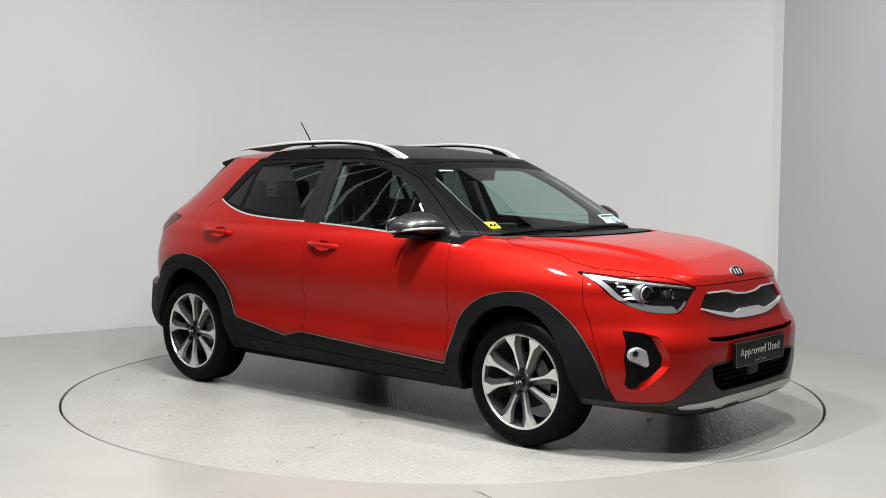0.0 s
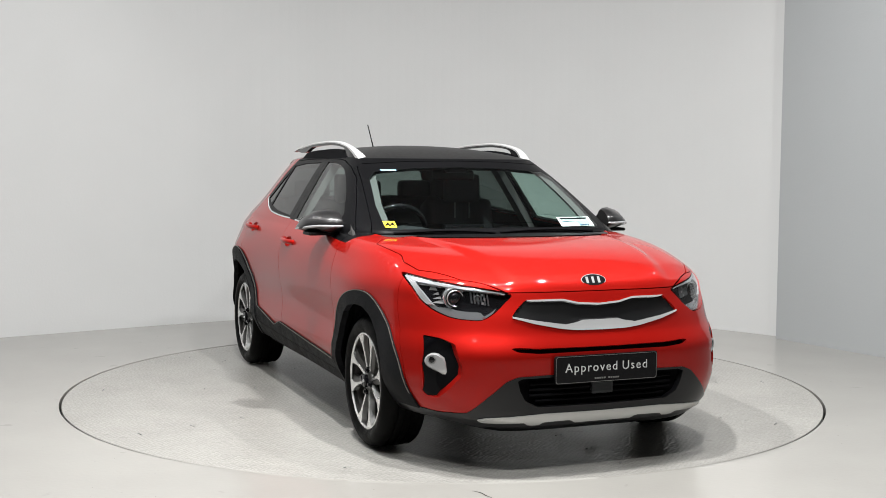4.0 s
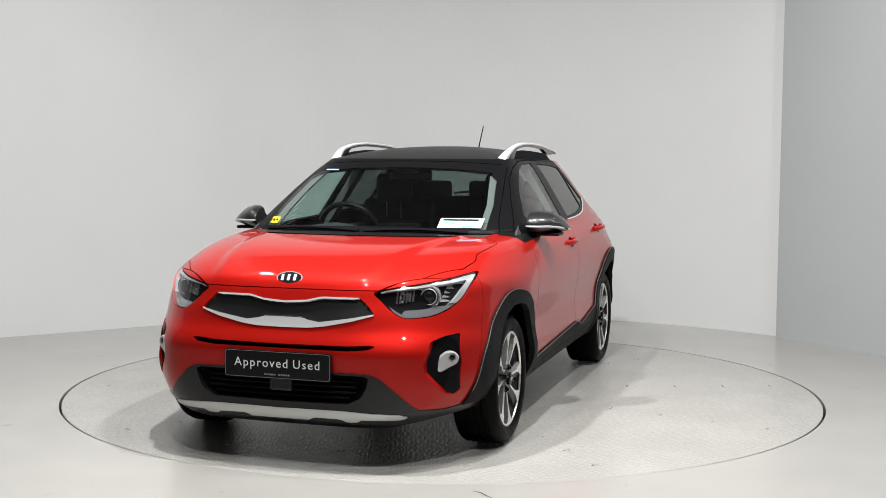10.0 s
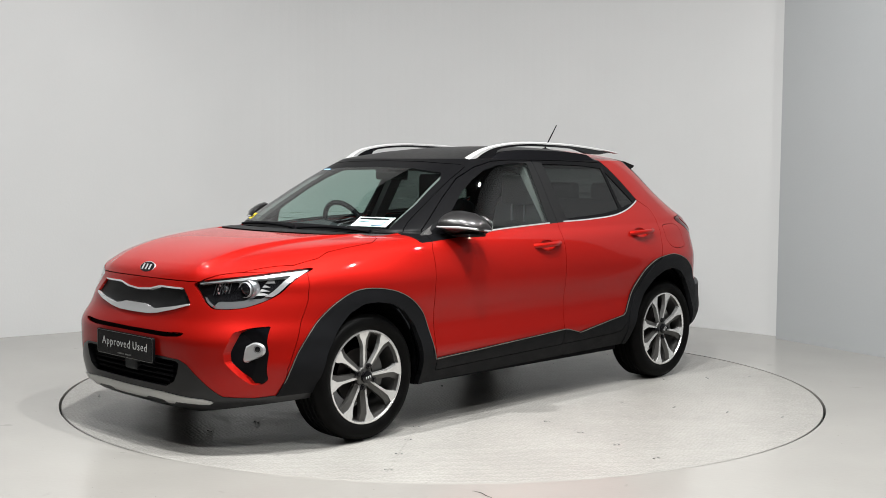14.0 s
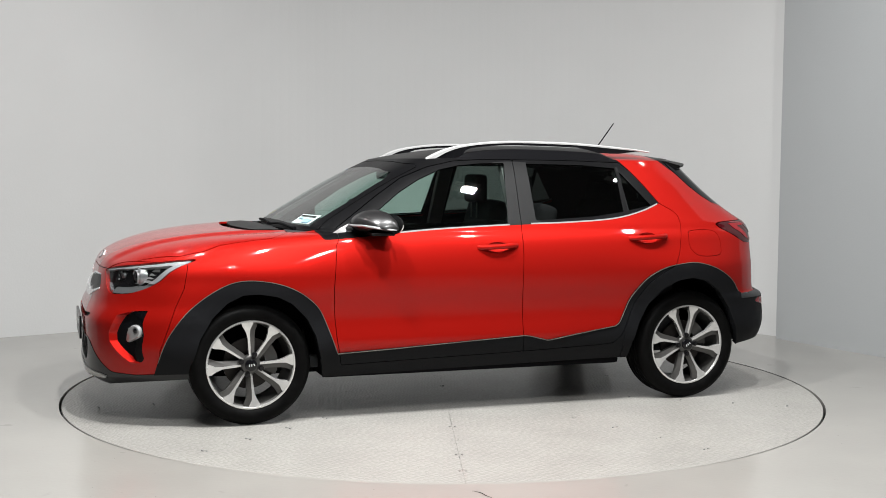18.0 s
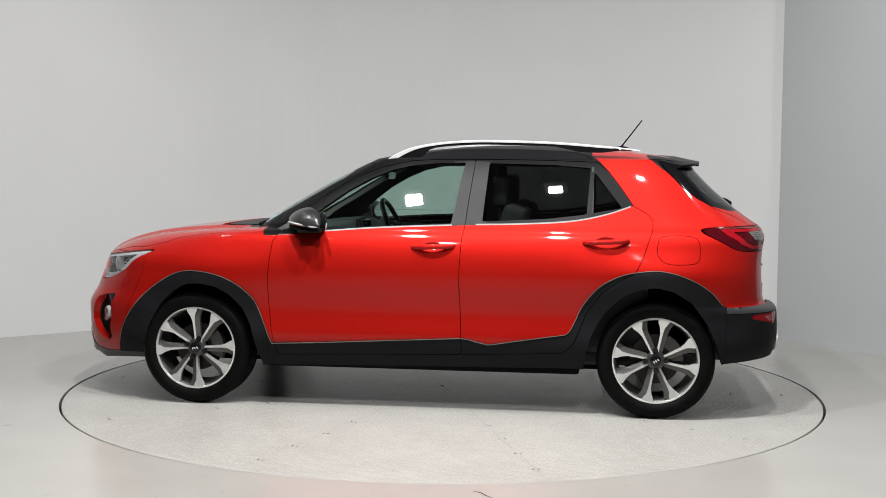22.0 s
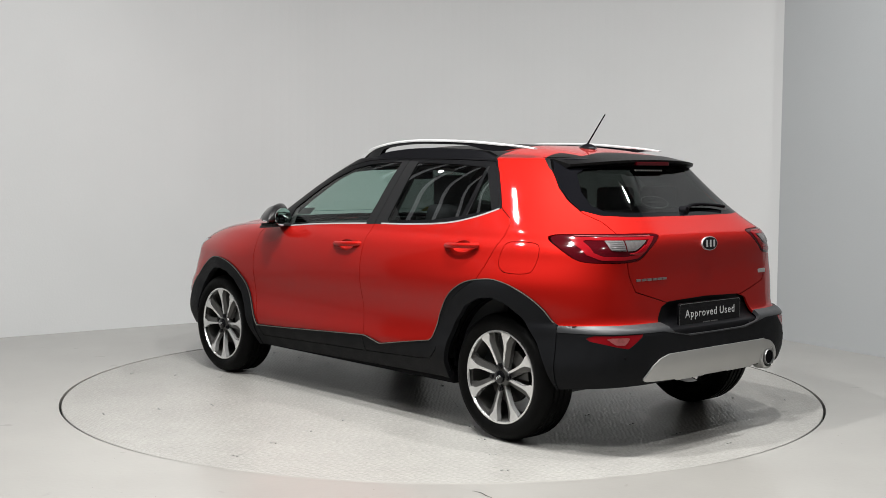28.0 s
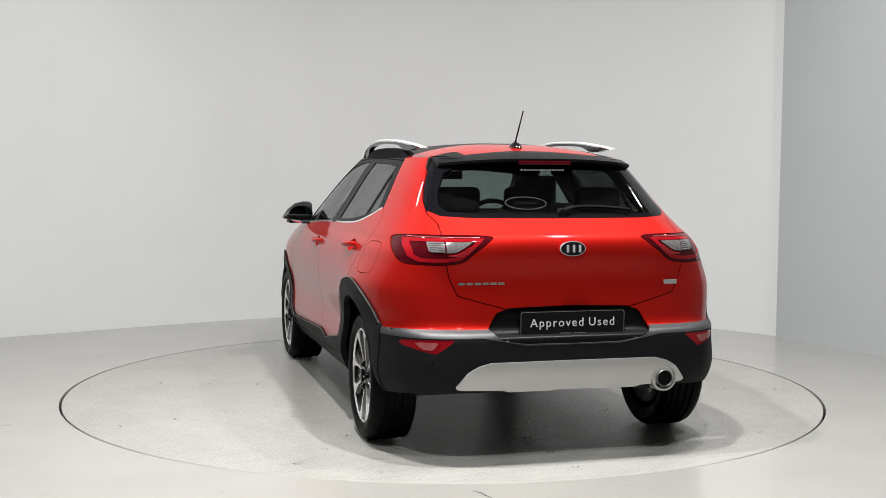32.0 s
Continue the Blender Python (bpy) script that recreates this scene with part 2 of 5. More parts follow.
GRILLE_MESH = simple("charcoal_grille_mesh", (0.007, 0.007, 0.0075), 0.45, ior=1.3, bump=0.0008, bump_scale=420)
ALLOY_GREY = simple("satin_grey_alloy_paint", (0.075, 0.073, 0.070), 0.42, metal=0.4, vary=0.05, scale=30)
LENS_FRAME = simple("black_lamp_housing", (0.045, 0.045, 0.048), 0.25, metal=0.4)
PLATE_LINE = simple("grey_border_print", (0.16, 0.16, 0.155), 0.4)
# disc steel coloured dark to give the shade behind the spokes
DISC_STEEL = simple("shaded_brake_disc", (0.035, 0.032, 0.030), 0.5, metal=0.7, vary=0.2, scale=40)
SAIL_GREY = simple("satin_graphite_trim", (0.13, 0.128, 0.126), 0.28, metal=0.7)
GAP_BLACK = simple("dark_gap", (0.006, 0.006, 0.006), 0.8, spec=0.1)
STEEL = simple("dull_steel", (0.35, 0.35, 0.35), 0.4, metal=1.0)


# ------------------------------------------------------------------ mesh helpers
def mesh_object(name, verts, faces, material, parent=None, label="", smooth=True):
    me = bpy.data.meshes.new(name)
    me.from_pydata([tuple(map(float, v)) for v in verts], [], [tuple(int(i) for i in f) for f in faces])
    me.update()
    if smooth:
        me.polygons.foreach_set("use_smooth", [True] * len(me.polygons))
    me.materials.append(material)
    ob = new(name, me)
    if parent is not None:
        ob.parent = parent
    if label:
        ob["label"] = label
    return ob


def part(name, bm, material, parent, label="", smooth=False):
    me = bpy.data.meshes.new(name)
    bmesh.ops.recalc_face_normals(bm, faces=bm.faces)
    bm.to_mesh(me)
    bm.free()
    if smooth:
        me.polygons.foreach_set("use_smooth", [True] * len(me.polygons))
        me.set_sharp_from_angle(angle=radians(38))
    me.materials.append(material)
    ob = new(name, me)
    ob.parent = parent
    if label:
        ob["label"] = label
    return ob


def add_box(bm, x0, x1, y0, y1, z0, z1, bevel=0.0, seg=2):
    r = bmesh.ops.create_cube(bm, size=1.0, matrix=Matrix.Translation(((x0 + x1) / 2, (y0 + y1) / 2, (z0 + z1) / 2)) @ Matrix.Diagonal((abs(x1 - x0), abs(y1 - y0), abs(z1 - z0), 1)))
    if bevel:
        edges = list({e for v in r["verts"] for e in v.link_edges})
        bmesh.ops.bevel(bm, geom=edges, offset=bevel, segments=seg, affect="EDGES", profile=0.6)
    return r


def add_cyl(bm, m, r0, r1, depth, seg=24):
    return bmesh.ops.create_cone(bm, cap_ends=True, segments=seg, radius1=r0, radius2=r1, depth=depth, matrix=m)


def add_tube(bm, path, radius, seg=10, flat=1.0, closed=False):
    """A round bar swept along a list of points."""
    path = [Vector(p) for p in path]
    rings = []
    n = len(path)
    for i, p in enumerate(path):
        a = path[(i - 1) % n] if (closed or i > 0) else p
        b = path[(i + 1) % n] if (closed or i < n - 1) else p
        d = (b - a).normalized()
        up = Vector((0, 0, 1)) if abs(d.z) < 0.95 else Vector((1, 0, 0))
        s = d.cross(up).normalized()
        u = s.cross(d).normalized()
        r = radius[i] if isinstance(radius, (list, tuple)) else radius
        rings.append([bm.verts.new(p + s * math.cos(k * 2 * math.pi / seg) * r + u * math.sin(k * 2 * math.pi / seg) * r * flat) for k in range(seg)])
    for i in range(n if closed else n - 1):
        A, B = rings[i], rings[(i + 1) % n]
        for k in range(seg):
            bm.faces.new((A[k], A[(k + 1) % seg], B[(k + 1) % seg], B[k]))
    if not closed:
        bm.faces.new(rings[0])
        bm.faces.new(rings[-1])


def add_lathe(bm, profile, seg=48, axis="Y"):
    """Profile of (radius, along) turned round an axis; open ends stay open."""
    rings = []
    for r, a in profile:
        ring = []
        for k in range(seg):
            c, s = math.cos(k * 2 * math.pi / seg), math.sin(k * 2 * math.pi / seg)
            ring.append(bm.verts.new((r * c, a, r * s) if axis == "Y" else (r * c, r * s, a)))
        rings.append(ring)
    for A, B in zip(rings, rings[1:]):
        for k in range(seg):
            bm.faces.new((A[k], A[(k + 1) % seg], B[(k + 1) % seg], B[k]))
    return rings


def add_prism(bm, outline, to3d, d0, d1):
    """An outline in a plane given thickness; to3d(a, b, depth)."""
    A = [bm.verts.new(to3d(a, b, d0)) for a, b in outline]
    B = [bm.verts.new(to3d(a, b, d1)) for a, b in outline]
    bm.faces.new(A)
    bm.faces.new(B[::-1])
    n = len(A)
    for i in range(n):
        bm.faces.new((A[i], A[(i + 1) % n], B[(i + 1) % n], B[i]))


def rounded(pts, steps=5, closed=True):
    """Catmull-Rom through points."""
    p = [np.array(q, float) for q in pts]
    n = len(p)
    out = []
    for i in range(n if closed else n - 1):
        a = p[(i - 1) % n] if closed or i else p[i]
        b, c = p[i], p[(i + 1) % n]
        e = p[(i + 2) % n] if closed or i < n - 2 else p[(i + 1) % n]
        for s in range(steps):
            t = s / steps
            out.append(0.5 * ((2 * b) + (c - a) * t + (2 * a - 5 * b + 4 * c - e) * t * t + (3 * b - a - 3 * c + e) * t ** 3))
    if not closed:
        out.append(p[-1])
    return np.array(out)


def text_part(name, body, size, m, material, parent, depth=0.001, label="", align="CENTER", spacing=1.0, bold=0.0):
    cu = bpy.data.curves.new(name, "FONT")
    cu.body, cu.size, cu.extrude, cu.align_x, cu.align_y, cu.resolution_u = body, size, depth, align, "CENTER", 3
    cu.space_character, cu.offset = spacing, bold
    tmp = bpy.data.objects.new(name, cu)
    me = bpy.data.meshes.new_from_object(tmp)
    bpy.data.objects.remove(tmp)
    me.transform(m)
    me.materials.clear()
    me.materials.append(material)
    ob = new(name, me)
    ob.parent = parent
    if label:
        ob["label"] = label
    return ob


# ------------------------------------------------------------------ the room
def ring_wall(name, outline, z0, z1, thick, material, label):
    """A wall of some thickness along a plan line, standing outside that line."""
    n = len(outline)
    P = [Vector((*p, 0)) for p in outline]
    out = []
    for i in range(n):
        a, b = P[max(i - 1, 0)], P[min(i + 1, n - 1)]
        d = (b - a).normalized()
        out.append(P[i] + Vector((d.y, -d.x, 0)) * -thick)
    verts, faces = [], []
    for i in range(n):
        for q in (P[i], out[i]):
            for z in (z0, z1):
                verts.append((q.x, q.y, z))
    for i in range(n - 1):
        a, b = 4 * i, 4 * i + 4
        faces += [(a, b, b + 1, a + 1), (a + 2, a + 3, b + 3, b + 2), (a + 1, b + 1, b + 3, a + 3), (a, a + 2, b + 2, b)]
    faces += [(0, 1, 3, 2), (4 * n - 4, 4 * n - 2, 4 * n - 1, 4 * n - 3)]
    ob = mesh_object(name, verts, faces, material, smooth=False)
    return tagged(ob, label, "wall", kind="structure")


def polar(r, deg):
    return (r * math.cos(radians(deg)), r * math.sin(radians(deg)))


CYC_R = 3.54
ROOM_H = 4.3
arc = [polar(CYC_R, a) for a in np.linspace(38.8, 117, 60)]
CYC_H = 4.15


def run_left():
    """The backdrop's west end: the curve eases out into a straight run."""
    x, y, out = -1.607, 3.154, []
    for i in range(44):
        k = min(1.0, i / 9)
        x, y = x - 0.1, y - (0.056 + 0.0175 * k)
        out.append((x, y))
    return out


left_run = run_left()
ring_wall("wall_north", [*arc, *left_run][::-1], 0.0, CYC_H, 0.12, WALL_PAINT, "curved pale grey painted studio backdrop wall")
right_run = [(2.775, 2.215), (2.79 + 0.47 * 2.1, 2.23 - 0.87 * 2.1)]
ring_wall("wall_east", [right_run[1], right_run[0]], 0.0, CYC_H, 0.12, WALL_SIDE, "flat cool grey side wall of studio, colour darkened for weaker light")
xw, xe, yn, ys = -7.2, 4.8, 5.2, -9.6
# outer walls, all out of view: added dark so that little light bounces back
ring_wall("wall_east_2", [(xe, ys), (xe, yn)], 0.0, ROOM_H, 0.12, WALL_DARK, "unseen dark grey hall wall, added to cut bounced light")
ring_wall("wall_west", [(xw, yn), (xw, ys)], 0.0, ROOM_H, 0.12, WALL_DARK, "unseen dark grey hall wall, added to cut bounced light")
ring_wall("wall_south", [(xw, ys), (xe, ys)], 0.0, ROOM_H, 0.12, WALL_DARK, "unseen dark grey hall wall behind, added to cut bounced light")
ring_wall("wall_north_2", [(xe, yn), (xw, yn)], 0.0, ROOM_H, 0.12, WALL_DARK, "unseen dark grey hall wall beyond the backdrop, added to cut bounced light")


def room_floor():
    """The fixed floor, with a round hole for the turntable and a slot round it."""
    seg = 160
    verts, faces = [], []
    radii = [2.262, 2.5, 3.2, 6.0, 14.0]
    for r in radii:
        for k in range(seg):
            verts.append((*polar(r, k * 360 / seg), 0.0))
    for k in range(seg):
        verts.append((*polar(2.262, k * 360 / seg), -0.08))
    for j in range(len(radii) - 1):
        for k in range(seg):
            a, b = j * seg + k, j * seg + (k + 1) % seg
            faces.append((a, a + seg, b + seg, b))
    base = len(radii) * seg
    for k in range(seg):
        faces.append((k, (k + 1) % seg, base + (k + 1) % seg, base + k))
    ob = mesh_object("floor", verts, faces, FLOOR_PAINT, smooth=False)
    tagged(ob, "cream painted smooth studio floor around the turntable", "floor", kind="structure")
    bm = bmesh.new()
    add_lathe(bm, [(2.40, -0.08), (0.001, -0.08)], 96, "Z")
    part("pit_bottom", bm, GAP_BLACK, ob)
    # a hair crack in the paint before the table
    bm = bmesh.new()
    line = rounded([(.125, -2.372), (.150, -2.392), (.168, -2.415), (.182, -2.445), (.205, -2.475)], 4, False)
    A = [bm.verts.new((x, y, .0012)) for x, y in line]
    B = [bm.verts.new((x + .0035, y + .006 * math.sin(i / len(line) * math.pi), .0012)) for i, (x, y) in enumerate(line)]
    for i in range(len(line) - 1):
        bm.faces.new((A[i], B[i], B[i + 1], A[i + 1]))
    part("floor_crack", bm, GAP_BLACK, ob, "dark hair crack in the floor paint")
    return ob


room_floor()


def ceiling():
    bm = bmesh.new()
    add_box(bm, xw - 0.1, xe + 0.1, ys - 0.1, yn + 0.1, ROOM_H, ROOM_H + 0.1)
    for i in range(15):
        y = -1.0 + i * 0.29
        r = add_box(bm, xw + 0.3, -2.35, y, y + 0.024, ROOM_H - 0.06, ROOM_H + 0.01)
        for v in r["verts"]:
            v.co.y -= 0.12 * (v.co.x + 4.0)
    me = bpy.data.meshes.new("ceiling")
    bm.to_mesh(me)
    bm.free()
    me.materials.append(CEILING_DARK)
    me.materials.append(BATTEN)
    for p in me.polygons:
        if p.center.z < ROOM_H - 0.001 or p.area < 1.0:
            p.material_index = 1
    tagged(new("ceiling", me), "grey ceiling with thin lit strips above the studio", "ceiling", kind="structure")


ceiling()


def lamp_housing(x, y, w, d):
    bm = bmesh.new()
    add_box(bm, x - w / 2 - 0.05, x + w / 2 + 0.05, y - d / 2 - 0.05, y + d / 2 + 0.05, LAMP_Z - 0.02, LAMP_Z + 0.05, 0.01)
    top = new("ceiling_lamp")
    part("housing", bm, SILVER, top)
    for s in (-1, 1):
        bm = bmesh.new()
        add_box(bm, x + s * w / 2 - 0.006, x + s * w / 2 + 0.006, y - 0.006, y + 0.006, LAMP_Z + 0.04, ROOM_H)
        part("hanger", bm, STEEL, top)
    return tagged(top, "bright rectangular panel lamp hung from the ceiling", "lamp", group="ceiling lamps")


for lx, ly, watts, lw, ld in LAMPS:
    lamp_housing(lx, ly, lw, ld)


# ------------------------------------------------------------------ the turntable
def turntable():
    top = new("turntable")
    tagged(top, "round cream painted steel turntable with tread plate", "turntable")
    R, first = 2.2475, 37.7
    seam = 0.0008
    for s in range(10):
        verts, faces = [], []
        a0, a1 = radians(first + 36 * s), radians(first + 36 * (s + 1))
        na = 18
        rows = [0.02, 0.5, 1.0, 1.5, 2.0, R - 0.004, R]
        for j, r in enumerate(rows):
            inset = seam / r
            for k in range(na + 1):
                a = a0 + inset + (a1 - a0 - 2 * inset) * k / na
                verts.append((r * math.cos(a), r * math.sin(a), -0.004 if j == len(rows) - 1 else 0.0))
        w = na + 1
        for j in range(len(rows) - 1):
            for k in range(na):
                a = j * w + k
                faces.append((a, a + w, a + w + 1, a + 1))
        # skirt
        n0 = len(verts)
        edge = [j * w for j in range(len(rows))], [j * w + na for j in range(len(rows))], [(len(rows) - 1) * w + k for k in range(w)]
        for line in edge:
            base = len(verts)
            for i in line:
                verts.append((verts[i][0], verts[i][1], -0.03))
            for q in range(len(line) - 1):
                faces.append((line[q], line[q + 1], base + q + 1, base + q))
        ob = mesh_object("deck_plate", verts, faces, TREAD, top, smooth=False)
        # screws along the seam
        for r in (1.15, 1.45, 1.75, 2.05):
            for d in (-0.014, 0.014):
                bm = bmesh.new()
                a = a0
                cx, cy = r * math.cos(a) - d * math.sin(a), r * math.sin(a) + d * math.cos(a)
                add_cyl(bm, Matrix.Translation((cx, cy, 0.0005)), 0.006, 0.005, 0.003, 10)
                part("screw", bm, STEEL, top)
    bm = bmesh.new()
    add_lathe(bm, [(R - 0.02, -0.031), (R - 0.02, -0.06), (0.01, -0.06)], 96, "Z")
    part("deck_base", bm, GAP_BLACK, top)
    return top


TABLE = turntable()


# ------------------------------------------------------------------ the car: skin
# Car space: x forward from the middle of the wheelbase, y to the left, z up.
CAR = new("car")
tagged(CAR, "red compact crossover car with black roof on turntable", "car")


def smooth_table(rows):
    """A monotone cubic through rows of (key, values...)."""
    a = np.array(rows, float)
    x, y = a[:, 0], a[:, 1:]
    h = np.diff(x)[:, None]
    d = np.diff(y, axis=0) / h
    m = np.zeros_like(y)
    m[0], m[-1] = d[0], d[-1]
    for i in range(1, len(x) - 1):
        p = d[i - 1] * d[i]
        w1, w2 = 2 * h[i] + h[i - 1], h[i] + 2 * h[i - 1]
        m[i] = np.where(p > 0, (w1 + w2) / (w1 / np.where(p > 0, d[i - 1], 1) + w2 / np.where(p > 0, d[i], 1)), 0)

    def f(q):
        q = np.clip(np.asarray(q, float), x[0], x[-1])
        k = np.clip(np.searchsorted(x, q) - 1, 0, len(x) - 2)
        hh = (x[k + 1] - x[k])[..., None]
        t = ((q - x[k])[..., None]) / hh
        return ((1 + 2 * t) * (1 - t) ** 2 * y[k] + t * (1 - t) ** 2 * hh * m[k] + t * t * (3 - 2 * t) * y[k + 1] + t * t * (t - 1) * hh * m[k + 1])
    return f


def faired(f, widths):
    """A table smoothed over a width that changes with height."""
    z = np.arange(.15, 1.4001, .001)
    v = f(z)
    pad = 150
    v = np.concatenate([v[:1] - (v[1] - v[0]) * np.arange(pad, 0, -1)[:, None], v, v[-1:] + (v[-1] - v[-2]) * np.arange(1, pad + 1)[:, None]])
    zz = np.arange(len(v)) * .001 + .15 - pad * .001
    q = np.linspace(.15, 1.40, 626)
    w = np.array(widths)
    s = np.interp(q, w[:, 0], w[:, 1])
    k = np.exp(-.5 * ((q[:, None] - zz[None]) / s[:, None]) ** 2)
    k /= k.sum(1, keepdims=True)
    r = k @ v

    def g(h):
        h = np.clip(np.asarray(h, float), .15, 1.40)
        return np.stack([np.interp(h, q, r[:, i]) for i in range(r.shape[1])], -1)
    return g


# height, half width
WIDTH = faired(smooth_table([(.15, .74), (.20, .785), (.25, .81), (.30, .842), (.38, .876), (.42, .880), (.46, .8765), (.50, .872), (.55, .870), (.61, .876), (.70, .893), (.78, .898), (.85, .892), (.92, .8745), (.95, .862), (.97, .8505), (.985, .8395), (1.0, .8272), (1.012, .8200), (1.03, .811), (1.06, .793), (1.11, .7625), (1.175, .7225), (1.24, .6825), (1.29, .651), (1.34, .617), (1.375, .591), (1.40, .569)]), [(.15, .02), (.88, .02), (.95, .008), (1.0, .007), (1.04, .012), (1.40, .025)])
# height, nose, squareness of the nose's plan
NOSE = faired(smooth_table([(.15, 1.90, 4.6), (.18, 2.00, 4.5), (.22, 2.075, 4.4), (.26, 2.095, 4.7), (.30, 2.095, 4.8), (.44, 2.10, 4.8), (.53, 2.105, 4.8), (.58, 2.09, 4.6), (.62, 2.07, 4.3), (.70, 2.05, 3.9), (.77, 2.028, 3.7), (.80, 2.018, 3.7), (.83, 1.998, 3.7), (.865, 1.94, 3.7), (.905, 1.845, 3.7), (.945, 1.69, 3.7), (.968, 1.53, 3.8), (.985, 1.33, 4.0), (.996, 1.14, 4.3), (1.0, 1.04, 4.6), (1.03, .990, 5.0), (1.07, .933, 5.0), (1.155, .792, 5.0), (1.24, .652, 4.9), (1.335, .475, 4.6), (1.40, .340, 4.2)]), [(.15, .008), (.60, .015), (.78, .012), (.83, .004), (.97, .002), (1.01, .001), (1.04, .010), (1.09, .03), (1.40, .03)])
TAIL = faired(smooth_table([(.15, 1.70, 5.5), (.20, 1.83, 6), (.26, 1.90, 6.3), (.34, 1.95, 6.5), (.45, 1.972, 6.5), (.57, 1.967, 6.5), (.593, 1.957, 6.4), (.618, 1.905, 6.4), (.66, 1.893, 6.3), (.83, 1.886, 6), (.98, 1.899, 5.8), (1.03, 1.885, 5.6), (1.06, 1.842, 5.4), (1.12, 1.759, 5.3), (1.19, 1.674, 5.3), (1.25, 1.609, 5.4), (1.31, 1.549, 5.5), (1.36, 1.505, 5.5), (1.40, 1.473, 5.5)]), [(.15, .015), (.50, .012), (.58, .004), (.64, .004), (.70, .015), (.98, .02), (1.04, .012), (1.10, .025), (1.40, .03)])

ROOF_Z, ROOF_CX, ROOF_H = 1.40, -0.55, 0.088


def build_skin():
    """Left half of the skin as a grid: rows by height, columns from nose round the side to the tail."""
    za = np.concatenate([np.arange(.15, .80, .0085), np.arange(.80, .94, .005), np.arange(.94, 1.0, .0022), np.arange(1.0, 1.06, .004), np.arange(1.06, 1.40, .0075), [1.40]])

    def outline(w, nose, nf, tail, nt):
        def arcpts(L, n):
            # even spacing along the curve
            th = np.linspace(0, math.pi / 2, 600)
            px = L * np.cos(th) ** (2 / n)
            py = w * np.sin(th) ** (2 / n)
            s = np.concatenate([[0], np.cumsum(np.hypot(np.diff(px), np.diff(py)))])
            return px, py, s
        px, py, s = arcpts(nose, nf)
        q = np.linspace(0, s[-1], 150)
        fx, fy = np.interp(q, s, px), np.interp(q, s, py)
        px, py, s = arcpts(tail, nt)
        q = np.linspace(0, s[-1], 140)[::-1]
        rx, ry = -np.interp(q, s, px), np.interp(q, s, py)
        return np.concatenate([fx, rx[1:]]), np.concatenate([fy, ry[1:]])

    rows = []
    for z in za:
        n, t, w = NOSE(z), TAIL(z), WIDTH(z)
        x, y = outline(w[0], n[0], n[1], t[0], t[1])
        rows.append(np.stack([x, y, np.full_like(x, z)], 1))
    top = rows[-1]
    for r in np.concatenate([np.linspace(.99, .9, 8), np.linspace(.88, .0, 34)]):
        x = ROOF_CX + (top[:, 0] - ROOF_CX) * r
        z = ROOF_Z + ROOF_H * (1 - r ** 2.2)
        rows.append(np.stack([x, top[:, 1] * r, np.full_like(x, z)], 1))
    G = np.stack(rows)
    # flared wheel arches
    X, Y, Z = G[..., 0], G[..., 1], G[..., 2]
    fade = np.clip((.93 - Z) / .16, 0, 1)
    fade = fade * fade * (3 - 2 * fade)
    flare = .026 * np.exp(-((X - 1.68) / .17) ** 2) + .030 * np.exp(-((X - 1.27) / .40) ** 2) + .034 * np.exp(-((X + 1.38) / .42) ** 2)
    G[..., 1] = Y + flare * fade * np.clip((Y - .45) / .25, 0, 1)
    # raised middle of the hood, bounded by two ridges
    X, Y, Z = G[..., 0], G[..., 1], G[..., 2]
    ridge = .40 + .16 * np.clip((1.95 - X) / .95, 0, 1)
    k = np.clip((ridge - np.abs(Y)) / .07 + .5, 0, 1)
    k = k * k * (3 - 2 * k) * np.clip((X - 1.02) / .10, 0, 1) * np.clip((Z - .81) / .05, 0, 1) * (Z < 1.02)
    G[..., 2] = Z + .014 * k
    nr, nc = G.shape[:2]
    V = G.reshape(-1, 3)
    V[np.abs(V[:, 1]) < 1e-5, 1] = 0
    i = np.arange(nr - 1)[:, None] * nc + np.arange(nc - 1)[None]
    i = i.ravel()
    T = np.concatenate([np.stack([i, i + 1, i + nc + 1], 1), np.stack([i, i + nc + 1, i + nc], 1)])
    a = V[T]
    ar = np.linalg.norm(np.cross(a[:, 1] - a[:, 0], a[:, 2] - a[:, 0]), axis=1)
    return V, T[ar > 1e-10]


def split(V, T, d):
    """Cuts triangles along d = 0; returns the vertices, those below and those above."""
    d = d.copy()
    d[np.abs(d) < 2e-5] = -2e-5
    neg = d < 0
    k = neg[T].sum(1)
    low, high, mixed = T[k == 3], T[k == 0], T[(k > 0) & (k < 3)]
    if len(mixed) == 0:
        return V, low, high
    extra, made = [], {}
    base = len(V)

    def cross(a, b):
        key = (a, b) if a < b else (b, a)
        if key not in made:
            t = d[a] / (d[a] - d[b])
            made[key] = base + len(extra)
            extra.append(V[a] + (V[b] - V[a]) * t)
        return made[key]
    lo, hi = [], []
    for tri in mixed.tolist():
        s = [bool(neg[q]) for q in tri]
        lone = sum(s) == 1
        q = s.index(lone)
        a, b, c = tri[q], tri[(q + 1) % 3], tri[(q + 2) % 3]
        ab, ac = cross(a, b), cross(a, c)
        one, two = (lo, hi) if lone else (hi, lo)
        one.append((a, ab, ac))
        two.append((ab, b, c))
        two.append((ab, c, ac))
    V2 = np.concatenate([V, np.array(extra)])
    low = np.concatenate([low, np.array(lo, int).reshape(-1, 3)])
    high = np.concatenate([high, np.array(hi, int).reshape(-1, 3)])
    return V2, low, high


